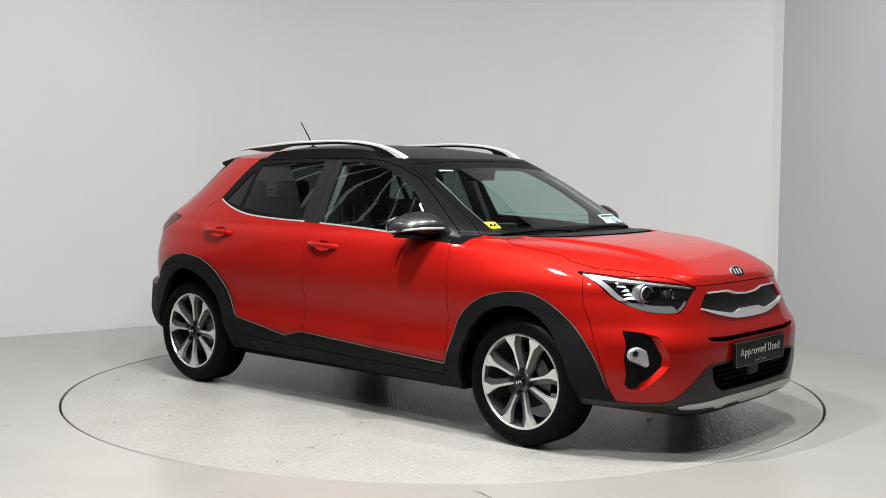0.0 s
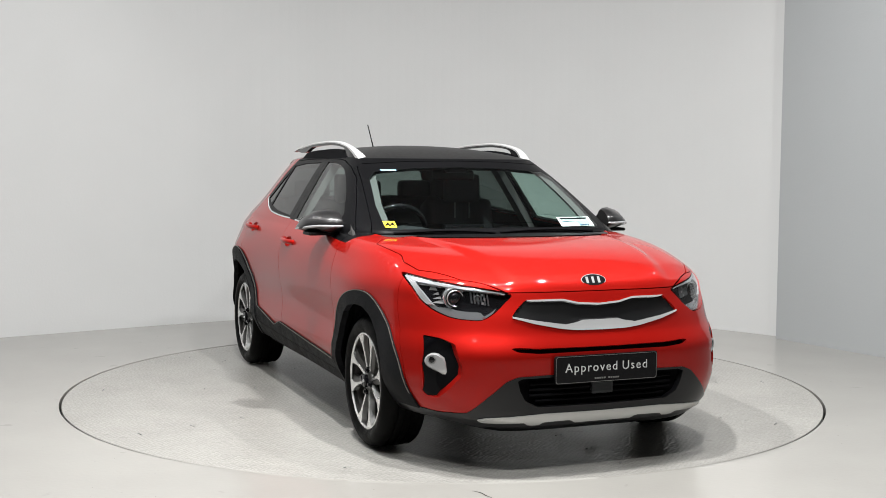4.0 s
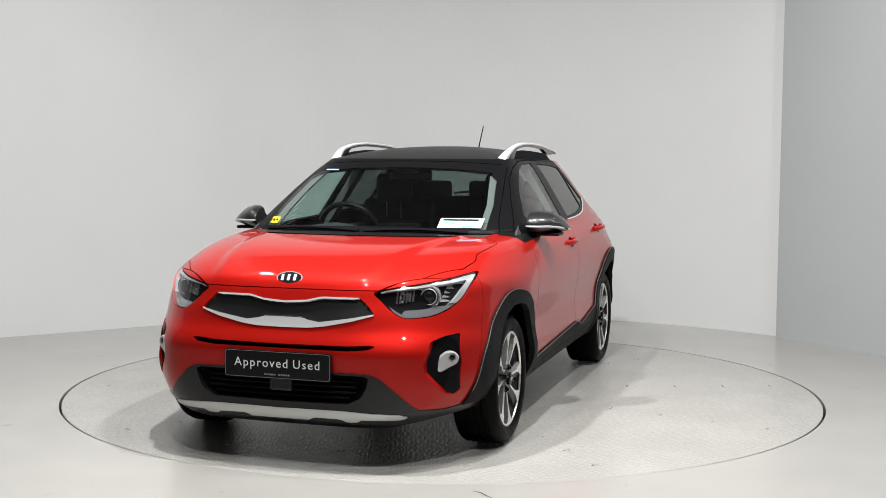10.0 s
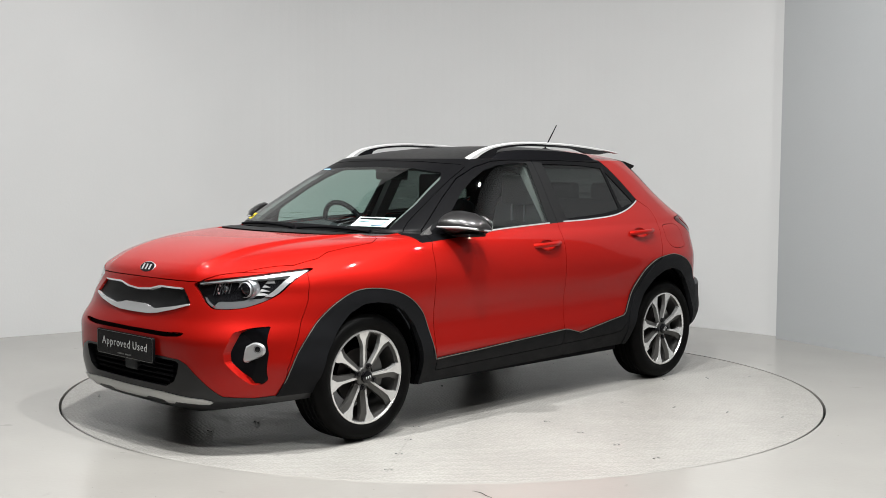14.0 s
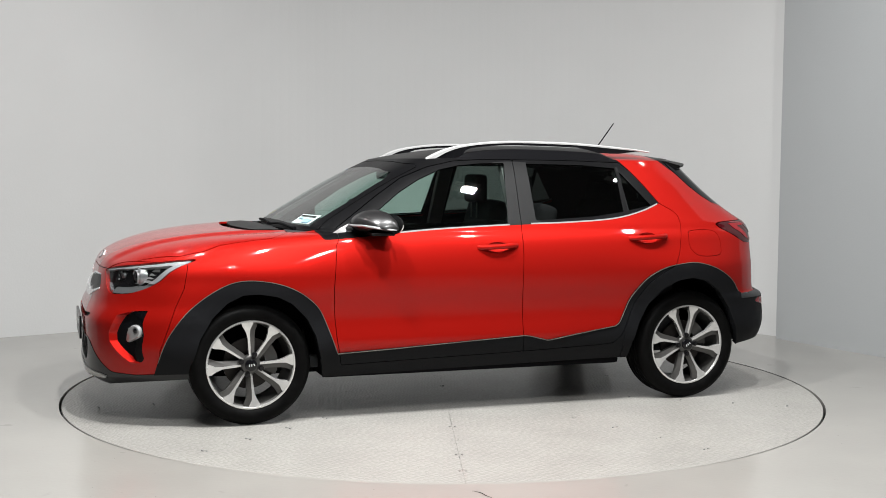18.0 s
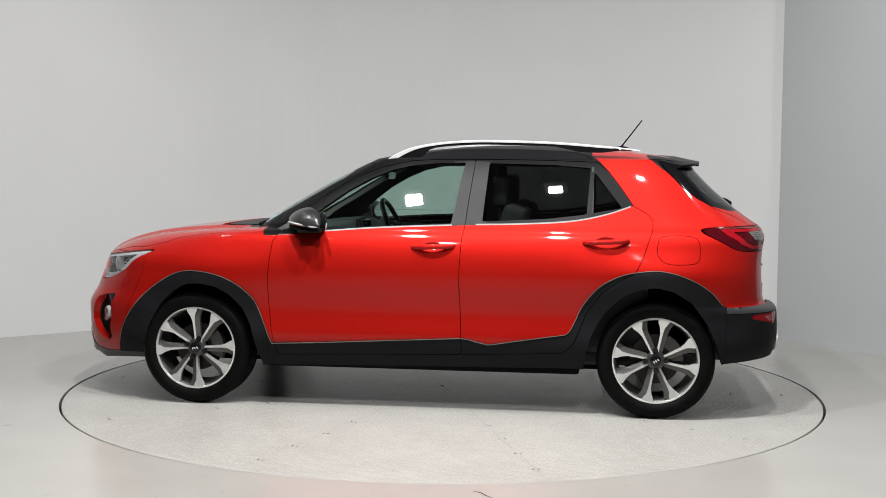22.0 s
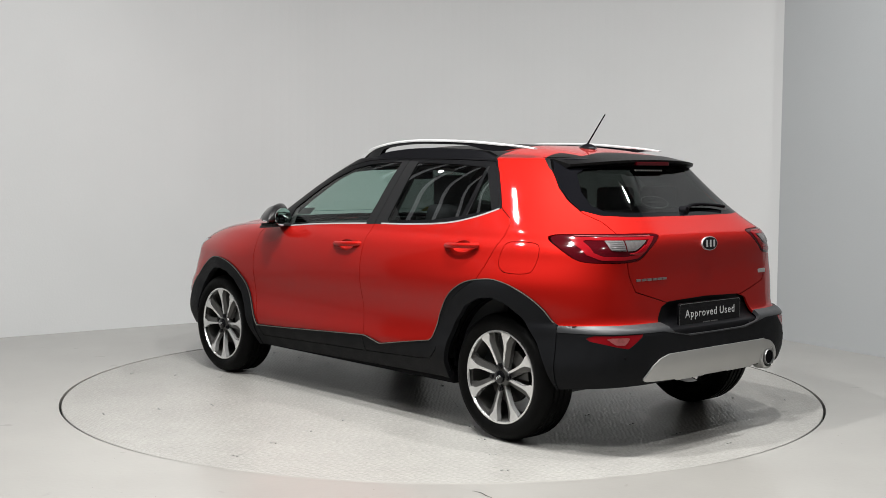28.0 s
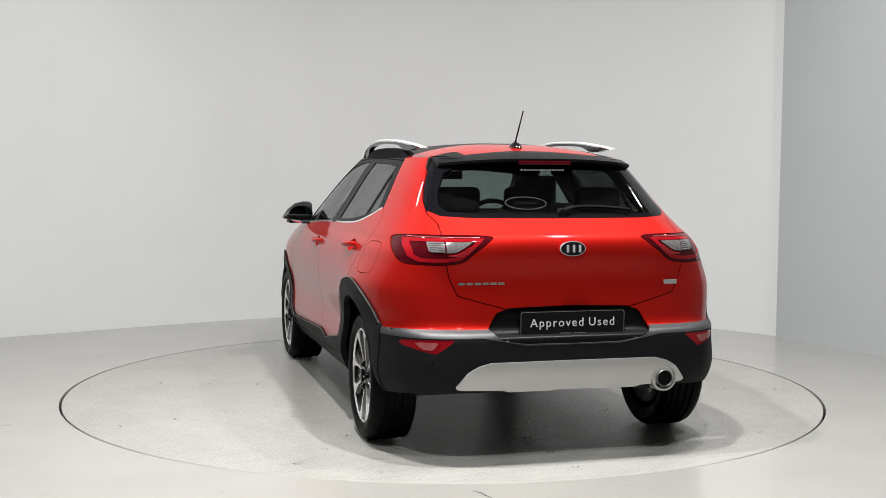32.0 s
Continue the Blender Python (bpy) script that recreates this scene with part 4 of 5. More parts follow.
    rc, rf = S.take(rglass, lambda v: rear_field(v, REAR_CLEAR))
    o = panel("rear_window", S, rc, GLASS_REAR, GATE[0], "both", lip=.004, label="dark tinted rear window")
    o.visible_shadow = False
    panel("rear_window_border", S, rf, BORDER, GATE[0], "both")
    for o in pair("tail_light", S, tl, RED_LENS_DARK, CAR, lip=.01, label="dark red tail light with clear segment"):
        TAILS.append(o)
    ring, _ = S.take(tl, lambda v: rear_field(v, [(.408, 1.029), (.485, .957), (.522, .930), (.590, .921), (.700, .921), (.738, .945), (.745, .990), (.735, 1.026)]))
    _, ring = S.take(ring, lambda v: rear_field(v, [(.448, 1.016), (.500, .968), (.535, .946), (.595, .937), (.690, .938), (.715, .955), (.718, 1.012)]))
    white, _ = S.take(tl, lambda v: rear_field(v, [(.466, 1.012), (.482, 1.000), (.538, .966), (.575, .963), (.655, .966), (.660, 1.012)]))
    wa, wb = S.take(white, lambda v: v[:, 1] - .585, .0035)
    pair("light_band", S, ring, RED_LENS, tuple(TAILS), offset=.0025, lip=.004, label="bright red lens band")
    for white in (wa, wb):
        pair("clear_segment", S, white, LAMP_CLEAR, tuple(TAILS), offset=.003, lip=.004, label="clear reversing segment")
    panel("plate_recess", S, recess, RECESS_BLACK, GATE[0], "both", offset=-.02, lip=0, label="black number plate recess")

    # cladding
    rb, clad = S.take(clad, lambda v: side_field(v, [(-1.66, .70), (-1.64, .05), (-2.4, .05), (-2.4, .70)]), .001)
    skr, rb = S.take(rb, lambda v: rear_field(v, SKID_R))
    step, rb = S.take(rb, lambda v: (.580 - .035 * np.clip((.43 - v[:, 1]) / .2, 0, 1)) - v[:, 2])
    b = panel("rear_bumper", S, rb, CLAD, CAR, "both", offset=.006, lip=.03, label="dark grained plastic rear bumper")
    RBUMP.append(b)
    panel("bumper_step", S, step, STEP_GREY, b, "both", offset=.008, lip=.02, label="lighter grey upper bumper step")
    panel("rear_skid_plate", S, skr, SILVER, b, "both", offset=.014, lip=.02, label="silver rear skid plate")
    for o in pair("rear_reflector", S, refl, RED_LENS, b, offset=.004, lip=.01, label="red rear reflector"):
        REFL.append(o)
    clear, _ = S.take(refl, lambda v: rear_field(v, [(.735, .564), (.635, .565), (.658, .530), (.70, .532)]))
    pair("reflector_clear", S, clear, REFLECTOR_PINK, tuple(REFL), offset=.006, lip=.004, label="clear reflector segment")
    af, clad = S.take(clad, lambda v: .87 - v[:, 0])
    pair("front_arch_trim", S, af, CLAD, CAR, offset=.010, lip=.03, label="dark plastic wheel arch trim")
    ar, clad = S.take(clad, lambda v: v[:, 0] + .86)
    pair("rear_arch_trim", S, ar, CLAD, CAR, offset=.010, lip=.03, label="dark plastic wheel arch trim")
    pair("sill_trim", S, clad, CLAD, CAR, offset=.006, lip=.03, label="dark plastic sill trim")
    return S


DOORS, HOODS, BUMP, FOGS, HEADLIGHTS, WINGS, ROOF, GATE, TAILS, RBUMP, REFL = {}, [], [], [], [], [], [], [], [], [], []
SKIN = car_skin()


# ------------------------------------------------------------------ the car: wheels
HUB_Z, TYRE_R, RIM_R = 0.318, 0.318, 0.232


def arc_outline(r0, r1, a0, a1, n=6):
    return [(r1 * math.cos(a0 + (a1 - a0) * i / n), r1 * math.sin(a0 + (a1 - a0) * i / n)) for i in range(n + 1)] + [(r0 * math.cos(a1 + (a0 - a1) * i / n), r0 * math.sin(a1 + (a0 - a1) * i / n)) for i in range(n + 1)]


def wheel():
    """Faces +y; its hub lies at the origin."""
    hub = bmesh.new()
    add_lathe(hub, [(.0001, -.012), (.030, -.012), (.044, -.015), (.052, -.024), (.054, -.040), (.050, -.06), (.0001, -.06)], 40)
    w = part("wheel", hub, ALLOY_DARK, None, smooth=True)
    bm = bmesh.new()
    sh = [(RIM_R - .008, -.015), (RIM_R + .006, -.004), (RIM_R + .025, .008), (RIM_R + .05, .010), (TYRE_R - .022, .002), (TYRE_R - .008, -.012), (TYRE_R - .001, -.03)]
    for k in range(4):
        y = -.045 - k * .036
        sh += [(TYRE_R, y + .012), (TYRE_R, y - .010), (TYRE_R - .008, y - .012), (TYRE_R - .008, y - .020)]
    sh += [(TYRE_R - .001, -.19), (TYRE_R - .01, -.205), (TYRE_R - .03, -.214), (RIM_R, -.20)]
    add_lathe(bm, sh, 72)
    part("tyre", bm, RUBBER, w, "black rubber tyre", smooth=True)
    bm = bmesh.new()
    add_lathe(bm, [(RIM_R - .012, -.012), (RIM_R - .004, -.004), (RIM_R + .003, -.006), (RIM_R + .004, -.02), (RIM_R - .014, -.03), (RIM_R - .022, -.10), (RIM_R - .03, -.19)], 72)
    part("rim", bm, ALLOY_GREY, w, "grey alloy rim barrel", smooth=True)
    bm = bmesh.new()
    add_lathe(bm, [(RIM_R - .010, -.009), (RIM_R - .006, -.0015), (RIM_R + .001, -.003), (RIM_R + .003, -.012)], 72)
    part("rim_edge", bm, ALLOY_BRIGHT, w, "machined rim edge", smooth=True)
    flat = lambda a, b, d: (a, d, b)
    rot = lambda pts, a: [(x * math.cos(a) - z * math.sin(a), x * math.sin(a) + z * math.cos(a)) for x, z in pts]
    dish = lambda a, b, d: (a, d - .022 * max(0, 1 - math.hypot(a, b) / .23), b)
    for k in range(8):
        # the eight spokes stand in four pairs, one pair to each nut
        base = math.radians(115.4 + 90 * (k // 2) + (19.2 if k % 2 else -19.2))
        # bright face: thin at the hub, flared at the rim
        face = [(.036, -.0055), (.110, -.0065), (.150, -.008), (.180, -.017), (.206, -.031), (.2265, -.035), (.2300, -.018), (.2305, .0), (.2300, .015), (.2275, .029), (.214, .025), (.185, .009), (.150, .0055), (.110, .0055), (.036, .005)]
        bm = bmesh.new()
        add_prism(bm, rot(face, base), dish, -.0030, -.030)
        part("spoke", bm, ALLOY_BRIGHT, w, "machined bright alloy spoke")
        # grey flank beside it, bent outwards before the rim
        flank = [(.044, .005), (.110, .0055), (.150, .0055), (.185, .009), (.214, .025), (.2270, .036), (.2240, .050), (.206, .050), (.180, .037), (.150, .032), (.100, .029), (.052, .025)]
        bm = bmesh.new()
        n = len(flank)
        pts = rot(flank, base)
        top_v = [bm.verts.new(dish(a, b, -.007 - .010 * (abs(f[1]) > .0125 * (f[0] < .2) + .030 * (f[0] >= .2)))) for (a, b), f in zip(pts, flank)]
        low_v = [bm.verts.new(dish(a, b, -.040)) for a, b in pts]
        bm.faces.new(top_v)
        bm.faces.new(low_v[::-1])
        for q in range(n):
            bm.faces.new((top_v[q], top_v[(q + 1) % n], low_v[(q + 1) % n], low_v[q]))
        part("spoke_wing", bm, ALLOY_GREY, w, "satin grey painted spoke flank")
    for k in range(4):
        a = k * math.pi / 2 + math.radians(30)
        bm = bmesh.new()
        m = Matrix.Translation((.055 * math.cos(a), -.012, .055 * math.sin(a))) @ pose(0, 0, 0, 90)
        add_cyl(bm, m, .0150, .0140, .012, 20)
        add_cyl(bm, m @ Matrix.Translation((0, 0, -.008)), .0085, .0085, .010, 6)
        part("wheel_nut", bm, GLOSS_BLACK, w, smooth=True)
    bm = bmesh.new()
    add_lathe(bm, [(.0001, .006), (.026, .0055), (.0305, .002), (.031, -.012)], 32)
    cap = part("hub_cap", bm, GLOSS_BLACK, w, "black hub cap with pale mark", smooth=True)
    for x0, x1, lean in ((-.017, -.012, .25), (-.004, .001, 0), (.008, .013, -.25)):
        bm = bmesh.new()
        add_box(bm, x0, x1, .0052, .0068, -.006, .006)
        for v in bm.verts:
            v.co.x += lean * v.co.z
        part("cap_mark", bm, PRINT_WHITE, cap)
    bm = bmesh.new()
    add_lathe(bm, [(.135, -.075), (.135, -.095), (.03, -.095)], 48)
    add_lathe(bm, [(.135, -.075), (.06, -.075)], 48)
    part("brake_disc", bm, DISC_STEEL, w, smooth=True)
    bm = bmesh.new()
    add_prism(bm, arc_outline(.085, .15, math.radians(150), math.radians(215)), flat, -.055, -.11)
    part("brake_caliper", bm, ALLOY_DARK, w)
    return w


W0 = wheel()
W0.parent = CAR
W0.matrix_basis = pose(1.29, .860, HUB_Z, 0, 10, 0)
W0["label"] = "two-tone alloy wheel with black tyre"
for x, y, rz, spin in ((-1.29, .860, 0, 33), (1.29, -.860, 180, 21), (-1.29, -.860, 180, 5)):
    copy_thing(W0, pose(x, y, HUB_Z, 0, spin, rz))


# ------------------------------------------------------------------ the car: underside and wheel housings
def underside():
    bm = bmesh.new()
    add_box(bm, -1.0, 1.90, -.50, .50, .20, .26, .02)
    add_box(bm, -1.86, -1.0, -.42, .42, .335, .38, .02)
    add_box(bm, -.88, .89, -.78, .78, .215, .30, .02)
    u = part("underside", bm, MATT_BLACK, CAR, "dark underside of the floor pan")
    for x in (1.29, -1.29):
        for s in (1, -1):
            bm = bmesh.new()
            n = 24
            r = .385
            prev = None
            for i in range(n + 1):
                a = math.radians(-2 + 184 * i / n)
                c = [bm.verts.new((x + (r + k) * math.cos(a), s * y, .33 + (r + k) * math.sin(a))) for k, y in ((0, .80), (0, .42), (.008, .42), (.008, .80))]
                if prev:
                    for j in range(4):
                        bm.faces.new((prev[j], prev[(j + 1) % 4], c[(j + 1) % 4], c[j]))
                prev = c
            add_box(bm, x - .36, x + .36, s * .42, s * .44, .37, .70)
            part("wheel_housing", bm, MATT_BLACK, u, "black wheel housing liner")
    for s in (1, -1):
        bm = bmesh.new()
        add_box(bm, .885, .90, s * .62, s * .80, .235, .40, .004)
        part("mud_flap", bm, MATT_BLACK, u)
    bm = bmesh.new()
    add_tube(bm, [(-1.3, .50, .30), (-1.3, -.50, .30)], .03, 10)
    part("axle_beam", bm, MATT_BLACK, u)
    bm = bmesh.new()
    add_box(bm, -1.80, -1.55, -.52, -.20, .30, .40, .04, 3)
    part("silencer", bm, STEEL, u)
    bm = bmesh.new()
    tip = [(.041, .14), (.041, .0), (.039, -.003), (.0365, -.001), (.036, .02), (.034, .10), (.0001, .10)]
    rings = add_lathe(bm, tip, 28)
    bmesh.ops.transform(bm, matrix=pose(-1.985, -.452, .372, 0, 0, -90), verts=bm.verts)
    ex = part("exhaust_tip", bm, STEEL, u, "chrome exhaust tail pipe", smooth=True)
    bm = bmesh.new()
    add_lathe(bm, [(.052, .06), (.052, .004), (.056, -.003), (.062, -.001), (.067, .008), (.069, .06)], 32)
    bmesh.ops.transform(bm, matrix=pose(-1.978, -.452, .374, 0, 0, -90), verts=bm.verts)
    part("pipe_shroud", bm, SILVER, u, "silver ring round the tail pipe", smooth=True)
    bm = bmesh.new()
    add_cyl(bm, pose(-1.975, -.452, .372, 0, 90, 0), .0350, .0350, .01, 28)
    part("pipe_mouth", bm, MATT_BLACK, ex)
    return u


underside()


# ------------------------------------------------------------------ the car: trim
def both_sides(build):
    for s in (1, -1):
        build(s)


def roof_rail(s):
    """Silver cap over a black blade that widens into a foot at each end."""
    top = [(.262, 1.386), (.189, 1.428), (.093, 1.466), (-.069, 1.494), (-.23, 1.506), (-.392, 1.508), (-.715, 1.499), (-1.039, 1.474), (-1.195, 1.456)]
    top = rounded(top, 5, False)
    n = len(top)

    def line(i):
        return .512 + .024 * min(1, i / 10) - .02 * max(0, (i - n + 12) / 12)

    def sweep(items, closed_ends=True):
        bm = bmesh.new()
        prev = None
        for pts in items:
            ring = [bm.verts.new(p) for p in pts]
            m = len(ring)
            if prev:
                for j in range(m):
                    bm.faces.new((prev[j], prev[(j + 1) % m], ring[(j + 1) % m], ring[j]))
            else:
                bm.faces.new(ring)
            prev = ring
        bm.faces.new(prev)
        return bm
    cap = []
    for i, (x, z) in enumerate(top):
        y = line(i)
        h = .013 + .016 * math.exp(-((x - .19) / .10) ** 2) - .005 * (i > n - 7)
        w = .016 + .009 * math.exp(-((x - .23) / .10) ** 2)
        cap.append([(x, s * (y + a), z + b) for a, b in ((-w, -h), (w, -h), (w * 1.06, -.006), (w * .6, 0), (-w * .6, 0), (-w * 1.06, -.006))])
    rail = part("roof_rail", sweep(cap), RAIL_SILVER, CAR, "silver roof rail with black feet", smooth=True)
    blade = []
    for i, (x, z) in enumerate(top):
        if i < 2 or x < -1.15:
            continue
        y = line(i)
        t0 = z - .012
        deep = .014
        if x > -.02:
            k = min(1, max(0, (x + .02) / .10))
            deep += (max(t0 - 1.385, 0) - .014) * k * k * (3 - 2 * k)
        if x < -.72:
            k = min(1, (-.72 - x) / .18)
            deep += (max(t0 - 1.440, 0) - .014) * k * k * (3 - 2 * k)
        if x < -1.0:
            deep *= max(.10, 1 - (-1.0 - x) / .13)
        blade.append([(x, s * (y + a), t0 - b) for a, b in ((-.013, 0), (-.013, deep), (.014, deep), (.014, 0))])
    base = []
    for i, (x, z) in enumerate(top):
        if x > .16 or x < -.99:
            continue
        y = line(i)
        k = min(1, (.16 - x) / .16, (x + .99) / .14)
        zt = 1.392 + (z - .048 - 1.392) * max(k, .05)
        base.append([(x, s * (y - .10), 1.39), (x, s * (y - .022), zt), (x, s * (y + .012), zt - .004), (x, s * (y + .030), 1.392)])
    part("rail_plinth", sweep(base), MATT_BLACK, rail, "black raised roof edge under the rail", smooth=True)
    part("rail_foot", sweep(blade), GLOSS_BLACK, rail, "black rail blade and feet", smooth=True)


both_sides(roof_rail)


def door_mirror(s):
    """Ellipsoid-like shell, cut flat towards the rear."""
    bm = bmesh.new()
    secs = [(.0, .012, .03), (.03, .045, .052), (.075, .072, .064), (.13, .085, .066), (.17, .083, .060), (.188, .072, .050)]
    prev = None
    n = 20
    for k, (d, hz, hx) in enumerate(secs[::-1]):
        y = .995 - d * 1.05
        zc = 1.045 - .022 * (d < .05) * (1 - d / .05) + .002
        ring = []
        for i in range(n):
            a = 2 * math.pi * i / n
            c, q = math.cos(a), math.sin(a)
            px = math.copysign(abs(c) ** .85, c) * hx * (1.75 if c > 0 else .80)
            pz = math.copysign(abs(q) ** .8, q) * hz * (.92 if q > 0 else .62) * (1 - .35 * max(c, 0))
            ring.append(bm.verts.new((.555 + .55 * d + px, s * y, zc + pz)))
        if prev:
            for i in range(n):
                bm.faces.new((prev[i], prev[(i + 1) % n], ring[(i + 1) % n], ring[i]))
        else:
            bm.faces.new(ring)
        prev = ring
    bm.faces.new(prev)
    body = part("door_mirror", bm, MIRROR_SHELL, CAR, "graphite door mirror with lamp strip", smooth=True)
    # lamp strip along the waist of the shell
    bm = bmesh.new()
    line = []
    for d, hz, hx in secs:
        a = -.22
        line.append((.555 + .55 * d + math.cos(a) ** .85 * hx * 1.75 + .002, s * (.995 - d * 1.05), 1.047 - .022 * (d < .05) * (1 - d / .05) + math.sin(a) * hz * .62 * .65))
    line = [(.545, s * 1.0, 1.02), (.575, s * .998, 1.022)] + line[1:]
    add_tube(bm, line, [.003, .005] + [.0065] * 4 + [.005], 10)
    part("indicator_strip", bm, LAMP_SILVER, body, "clear and chrome indicator strip", smooth=True)
    bm = bmesh.new()
    add_box(bm, .54, .67, s * .79, s * .96, .988, 1.006, .008)
    part("mirror_base", bm, SATIN, body)
    bm = bmesh.new()
    add_tube(bm, [(.62, s * .84, .998), (.64, s * .78, .990), (.66, s * .745, .985)], [.02, .02, .026], 12, .7)
    part("mirror_arm", bm, GLOSS_BLACK, body, smooth=True)
    bm = bmesh.new()
    ring = [(.545 - .085 * math.cos(a) * .50, s * (.885 + .085 * math.cos(a)), 1.045 + .055 * math.sin(a)) for a in np.linspace(0, 2 * math.pi, 24, endpoint=False)]
    bm.faces.new([bm.verts.new(p) for p in ring])
    r = bmesh.ops.extrude_face_region(bm, geom=bm.faces[:])
    bmesh.ops.translate(bm, vec=(-.006, 0, 0), verts=[v for v in r["geom"] if isinstance(v, bmesh.types.BMVert)])
    part("mirror_glass", bm, simple("mirror_silver", (.85, .87, .88), .02, metal=1.0), body, "mirror glass")
    # sail panel
    bm = bmesh.new()
    add_prism(bm, [(.885, .966), (.80, 1.018), (.60, 1.115), (.585, 1.0), (.70, .975)], lambda a, b, d: (a, s * (d + .80 - (b - .966) * .52 - max(0, a - .7) * .12), b), 0.004, -.01)
    part("sail_panel", bm, SAIL_GREY, body, "satin graphite corner panel")


both_sides(door_mirror)


def door_handle(s, x, z, door):
    d = DOORS[door][0 if s > 0 else 1]
    y = .868 if x > -.5 else .862
    bm = bmesh.new()
    pts = [(x + .115, s * (y - .004), z - .004), (x + .10, s * (y + .012), z - .002), (x + .05, s * (y + .030), z + .001), (x, s * (y + .034), z + .003), (x - .05, s * (y + .030), z + .005), (x - .10, s * (y + .012), z + .007), (x - .115, s * (y - .006), z + .008)]
    add_tube(bm, [tuple(p) for p in rounded(pts, 3, False)], .015, 12, .95)
    part("door_handle", bm, RED, d, "body-coloured pull handle", smooth=True)


for s in (1, -1):
    door_handle(s, -.075, .915, "front_door")
    door_handle(s, -1.015, .955, "rear_door")


def belt_strip(s):
    for lo, hi, door in ((.60, -.236, "front_door"), (-.248, -1.15, "rear_door")):
        line = [p for p in rounded(BELT, 6, False) if hi <= p[0] <= lo]
        bm = bmesh.new()
        prev = None
        for x, z in line:
            z += .004
            y = float(WIDTH(z)[0])
            e = NOSE(z)[1] if x > 0 else TAIL(z)[1]
            L = NOSE(z)[0] if x > 0 else TAIL(z)[0]
            y *= float((1 - (abs(x) / L) ** e) ** (1 / e))
            ring = [bm.verts.new((x, s * (y + a), z + b)) for a, b in ((-.004, -.004), (.003, -.004), (.002, .004), (-.005, .004))]
            if prev:
                for j in range(4):
                    bm.faces.new((prev[j], prev[(j + 1) % 4], ring[(j + 1) % 4], ring[j]))
            else:
                bm.faces.new(ring)
            prev = ring
        bm.faces.new(prev)
        part("belt_strip", bm, CHROME, DOORS[door][0 if s > 0 else 1], "thin chrome waistline strip", smooth=True)
    bm = bmesh.new()
    add_box(bm, -.943, -.930, s * .61, s * .63, 1.10, 1.36)
    for v in bm.verts:
        v.co.y = s * (float(WIDTH(v.co.z)[0]) * .985 + (.004 if abs(v.co.y) > .62 else -.012))
    part("window_divider", bm, SATIN, DOORS["rear_door"][0 if s > 0 else 1])


both_sides(belt_strip)


def on_nose(y, z, out=0.0):
    n, w = NOSE(z), WIDTH(z)
    x = n[0] * max(0.0, 1 - (abs(y) / w[0]) ** n[1]) ** (1 / n[1])
    return float(x) + out


def on_tail(y, z, out=0.0):
    n, w = TAIL(z), WIDTH(z)
    x = n[0] * max(0.0, 1 - (abs(y) / w[0]) ** n[1]) ** (1 / n[1])
    return -float(x) - out


def headlight_inside(s):
    lamp = HEADLIGHTS[0 if s > 0 else 1]

    def turned(name, y, z, profile, mat, label="", back=.014):
        bm = bmesh.new()
        add_lathe(bm, profile, 32)
        bmesh.ops.transform(bm, matrix=Matrix.Translation((on_nose(y, z) - back, s * y, z)) @ pose(0, 0, 0, 0, 0, -90 + s * 16), verts=bm.verts)
        return part(name, bm, mat, lamp, label, smooth=True)
    PY, PZ = .622, .770
    turned("projector_lens", PY, PZ, [(.0001, .010), (.012, .008), (.023, .002), (.032, -.008), (.033, -.02)], GLOSS_BLACK, "dark domed projector lens", .020)
    turned("projector_ring", PY, PZ, [(.0325, -.012), (.0335, .001), (.0350, .002), (.0375, -.001), (.0385, -.012)], LAMP_SILVER, "chrome projector ring", .020)
    turned("projector_shroud", PY, PZ, [(.0385, -.010), (.042, .000), (.047, .001), (.052, -.006), (.055, -.04)], LAMP_MID, "grey projector shroud", .026)
    turned("indicator_ring", .541, .772, [(.012, .002), (.0135, .004), (.016, .002), (.0165, -.02)], LAMP_MID, "small grey indicator ring", .030)
    turned("indicator_bulb", .541, .772, [(.0001, .004), (.006, .002), (.012, -.010)], LAMP_GREY, "", .030)

    def sheet(name, ys, zs, depth, mat, label=""):
        """A curved sheet behind the lens; depth(y, z) is how far behind."""
        bm = bmesh.new()
        grid = [[bm.verts.new((on_nose(y, z) - depth(y, z), s * y, z)) for y in ys(z)] for z in zs]
        for A, B in zip(grid, grid[1:]):
            for q in range(len(A) - 1):
                bm.faces.new((A[q], A[q + 1], B[q + 1], B[q]))
        return part(name, bm, mat, lamp, label, smooth=True)
    # housing behind everything
    sheet("lamp_housing", lambda z: np.linspace(.47 + abs(z - .76) * .5, .742, 12), np.linspace(.705, .838, 10), lambda y, z: .050, LENS_FRAME, "black lamp housing")
    # bright louvres at the outer end
    for k in range(5):
        z0 = .744 + k * .0185
        ends = (.663 + .005 * k, .744 - .004 * abs(k - 2))
        sheet("reflector_steps", lambda z: np.linspace(ends[0], ends[1], 9), np.linspace(z0, z0 + .0145, 4), lambda y, z: .019 + (z - z0) * .7, LAMP_LOUVRE, "silver reflector louvre")
    # ribbed grey reflector on the inner side of the projector
    for k in range(6):
        y0 = .496 + k * .0125
        sheet("reflector_steps", lambda z: np.linspace(y0, y0 + .0095, 3), np.linspace(.742 + .002 * k, .800 + .003 * k, 5), lambda y, z: .034 - (y - y0) * .8, LAMP_GREY, "grey ribbed reflector")
    # small bright studs at the inner end
    for y, z in ((.520, .788), (.514, .770), (.522, .752)):
        bm = bmesh.new()
        x = on_nose(y, z) - .026
        add_box(bm, x - .006, x, s * y - .004, s * y + .004, z - .005, z + .005, .0015)
        part("lamp_stud", bm, LAMP_SILVER, lamp)


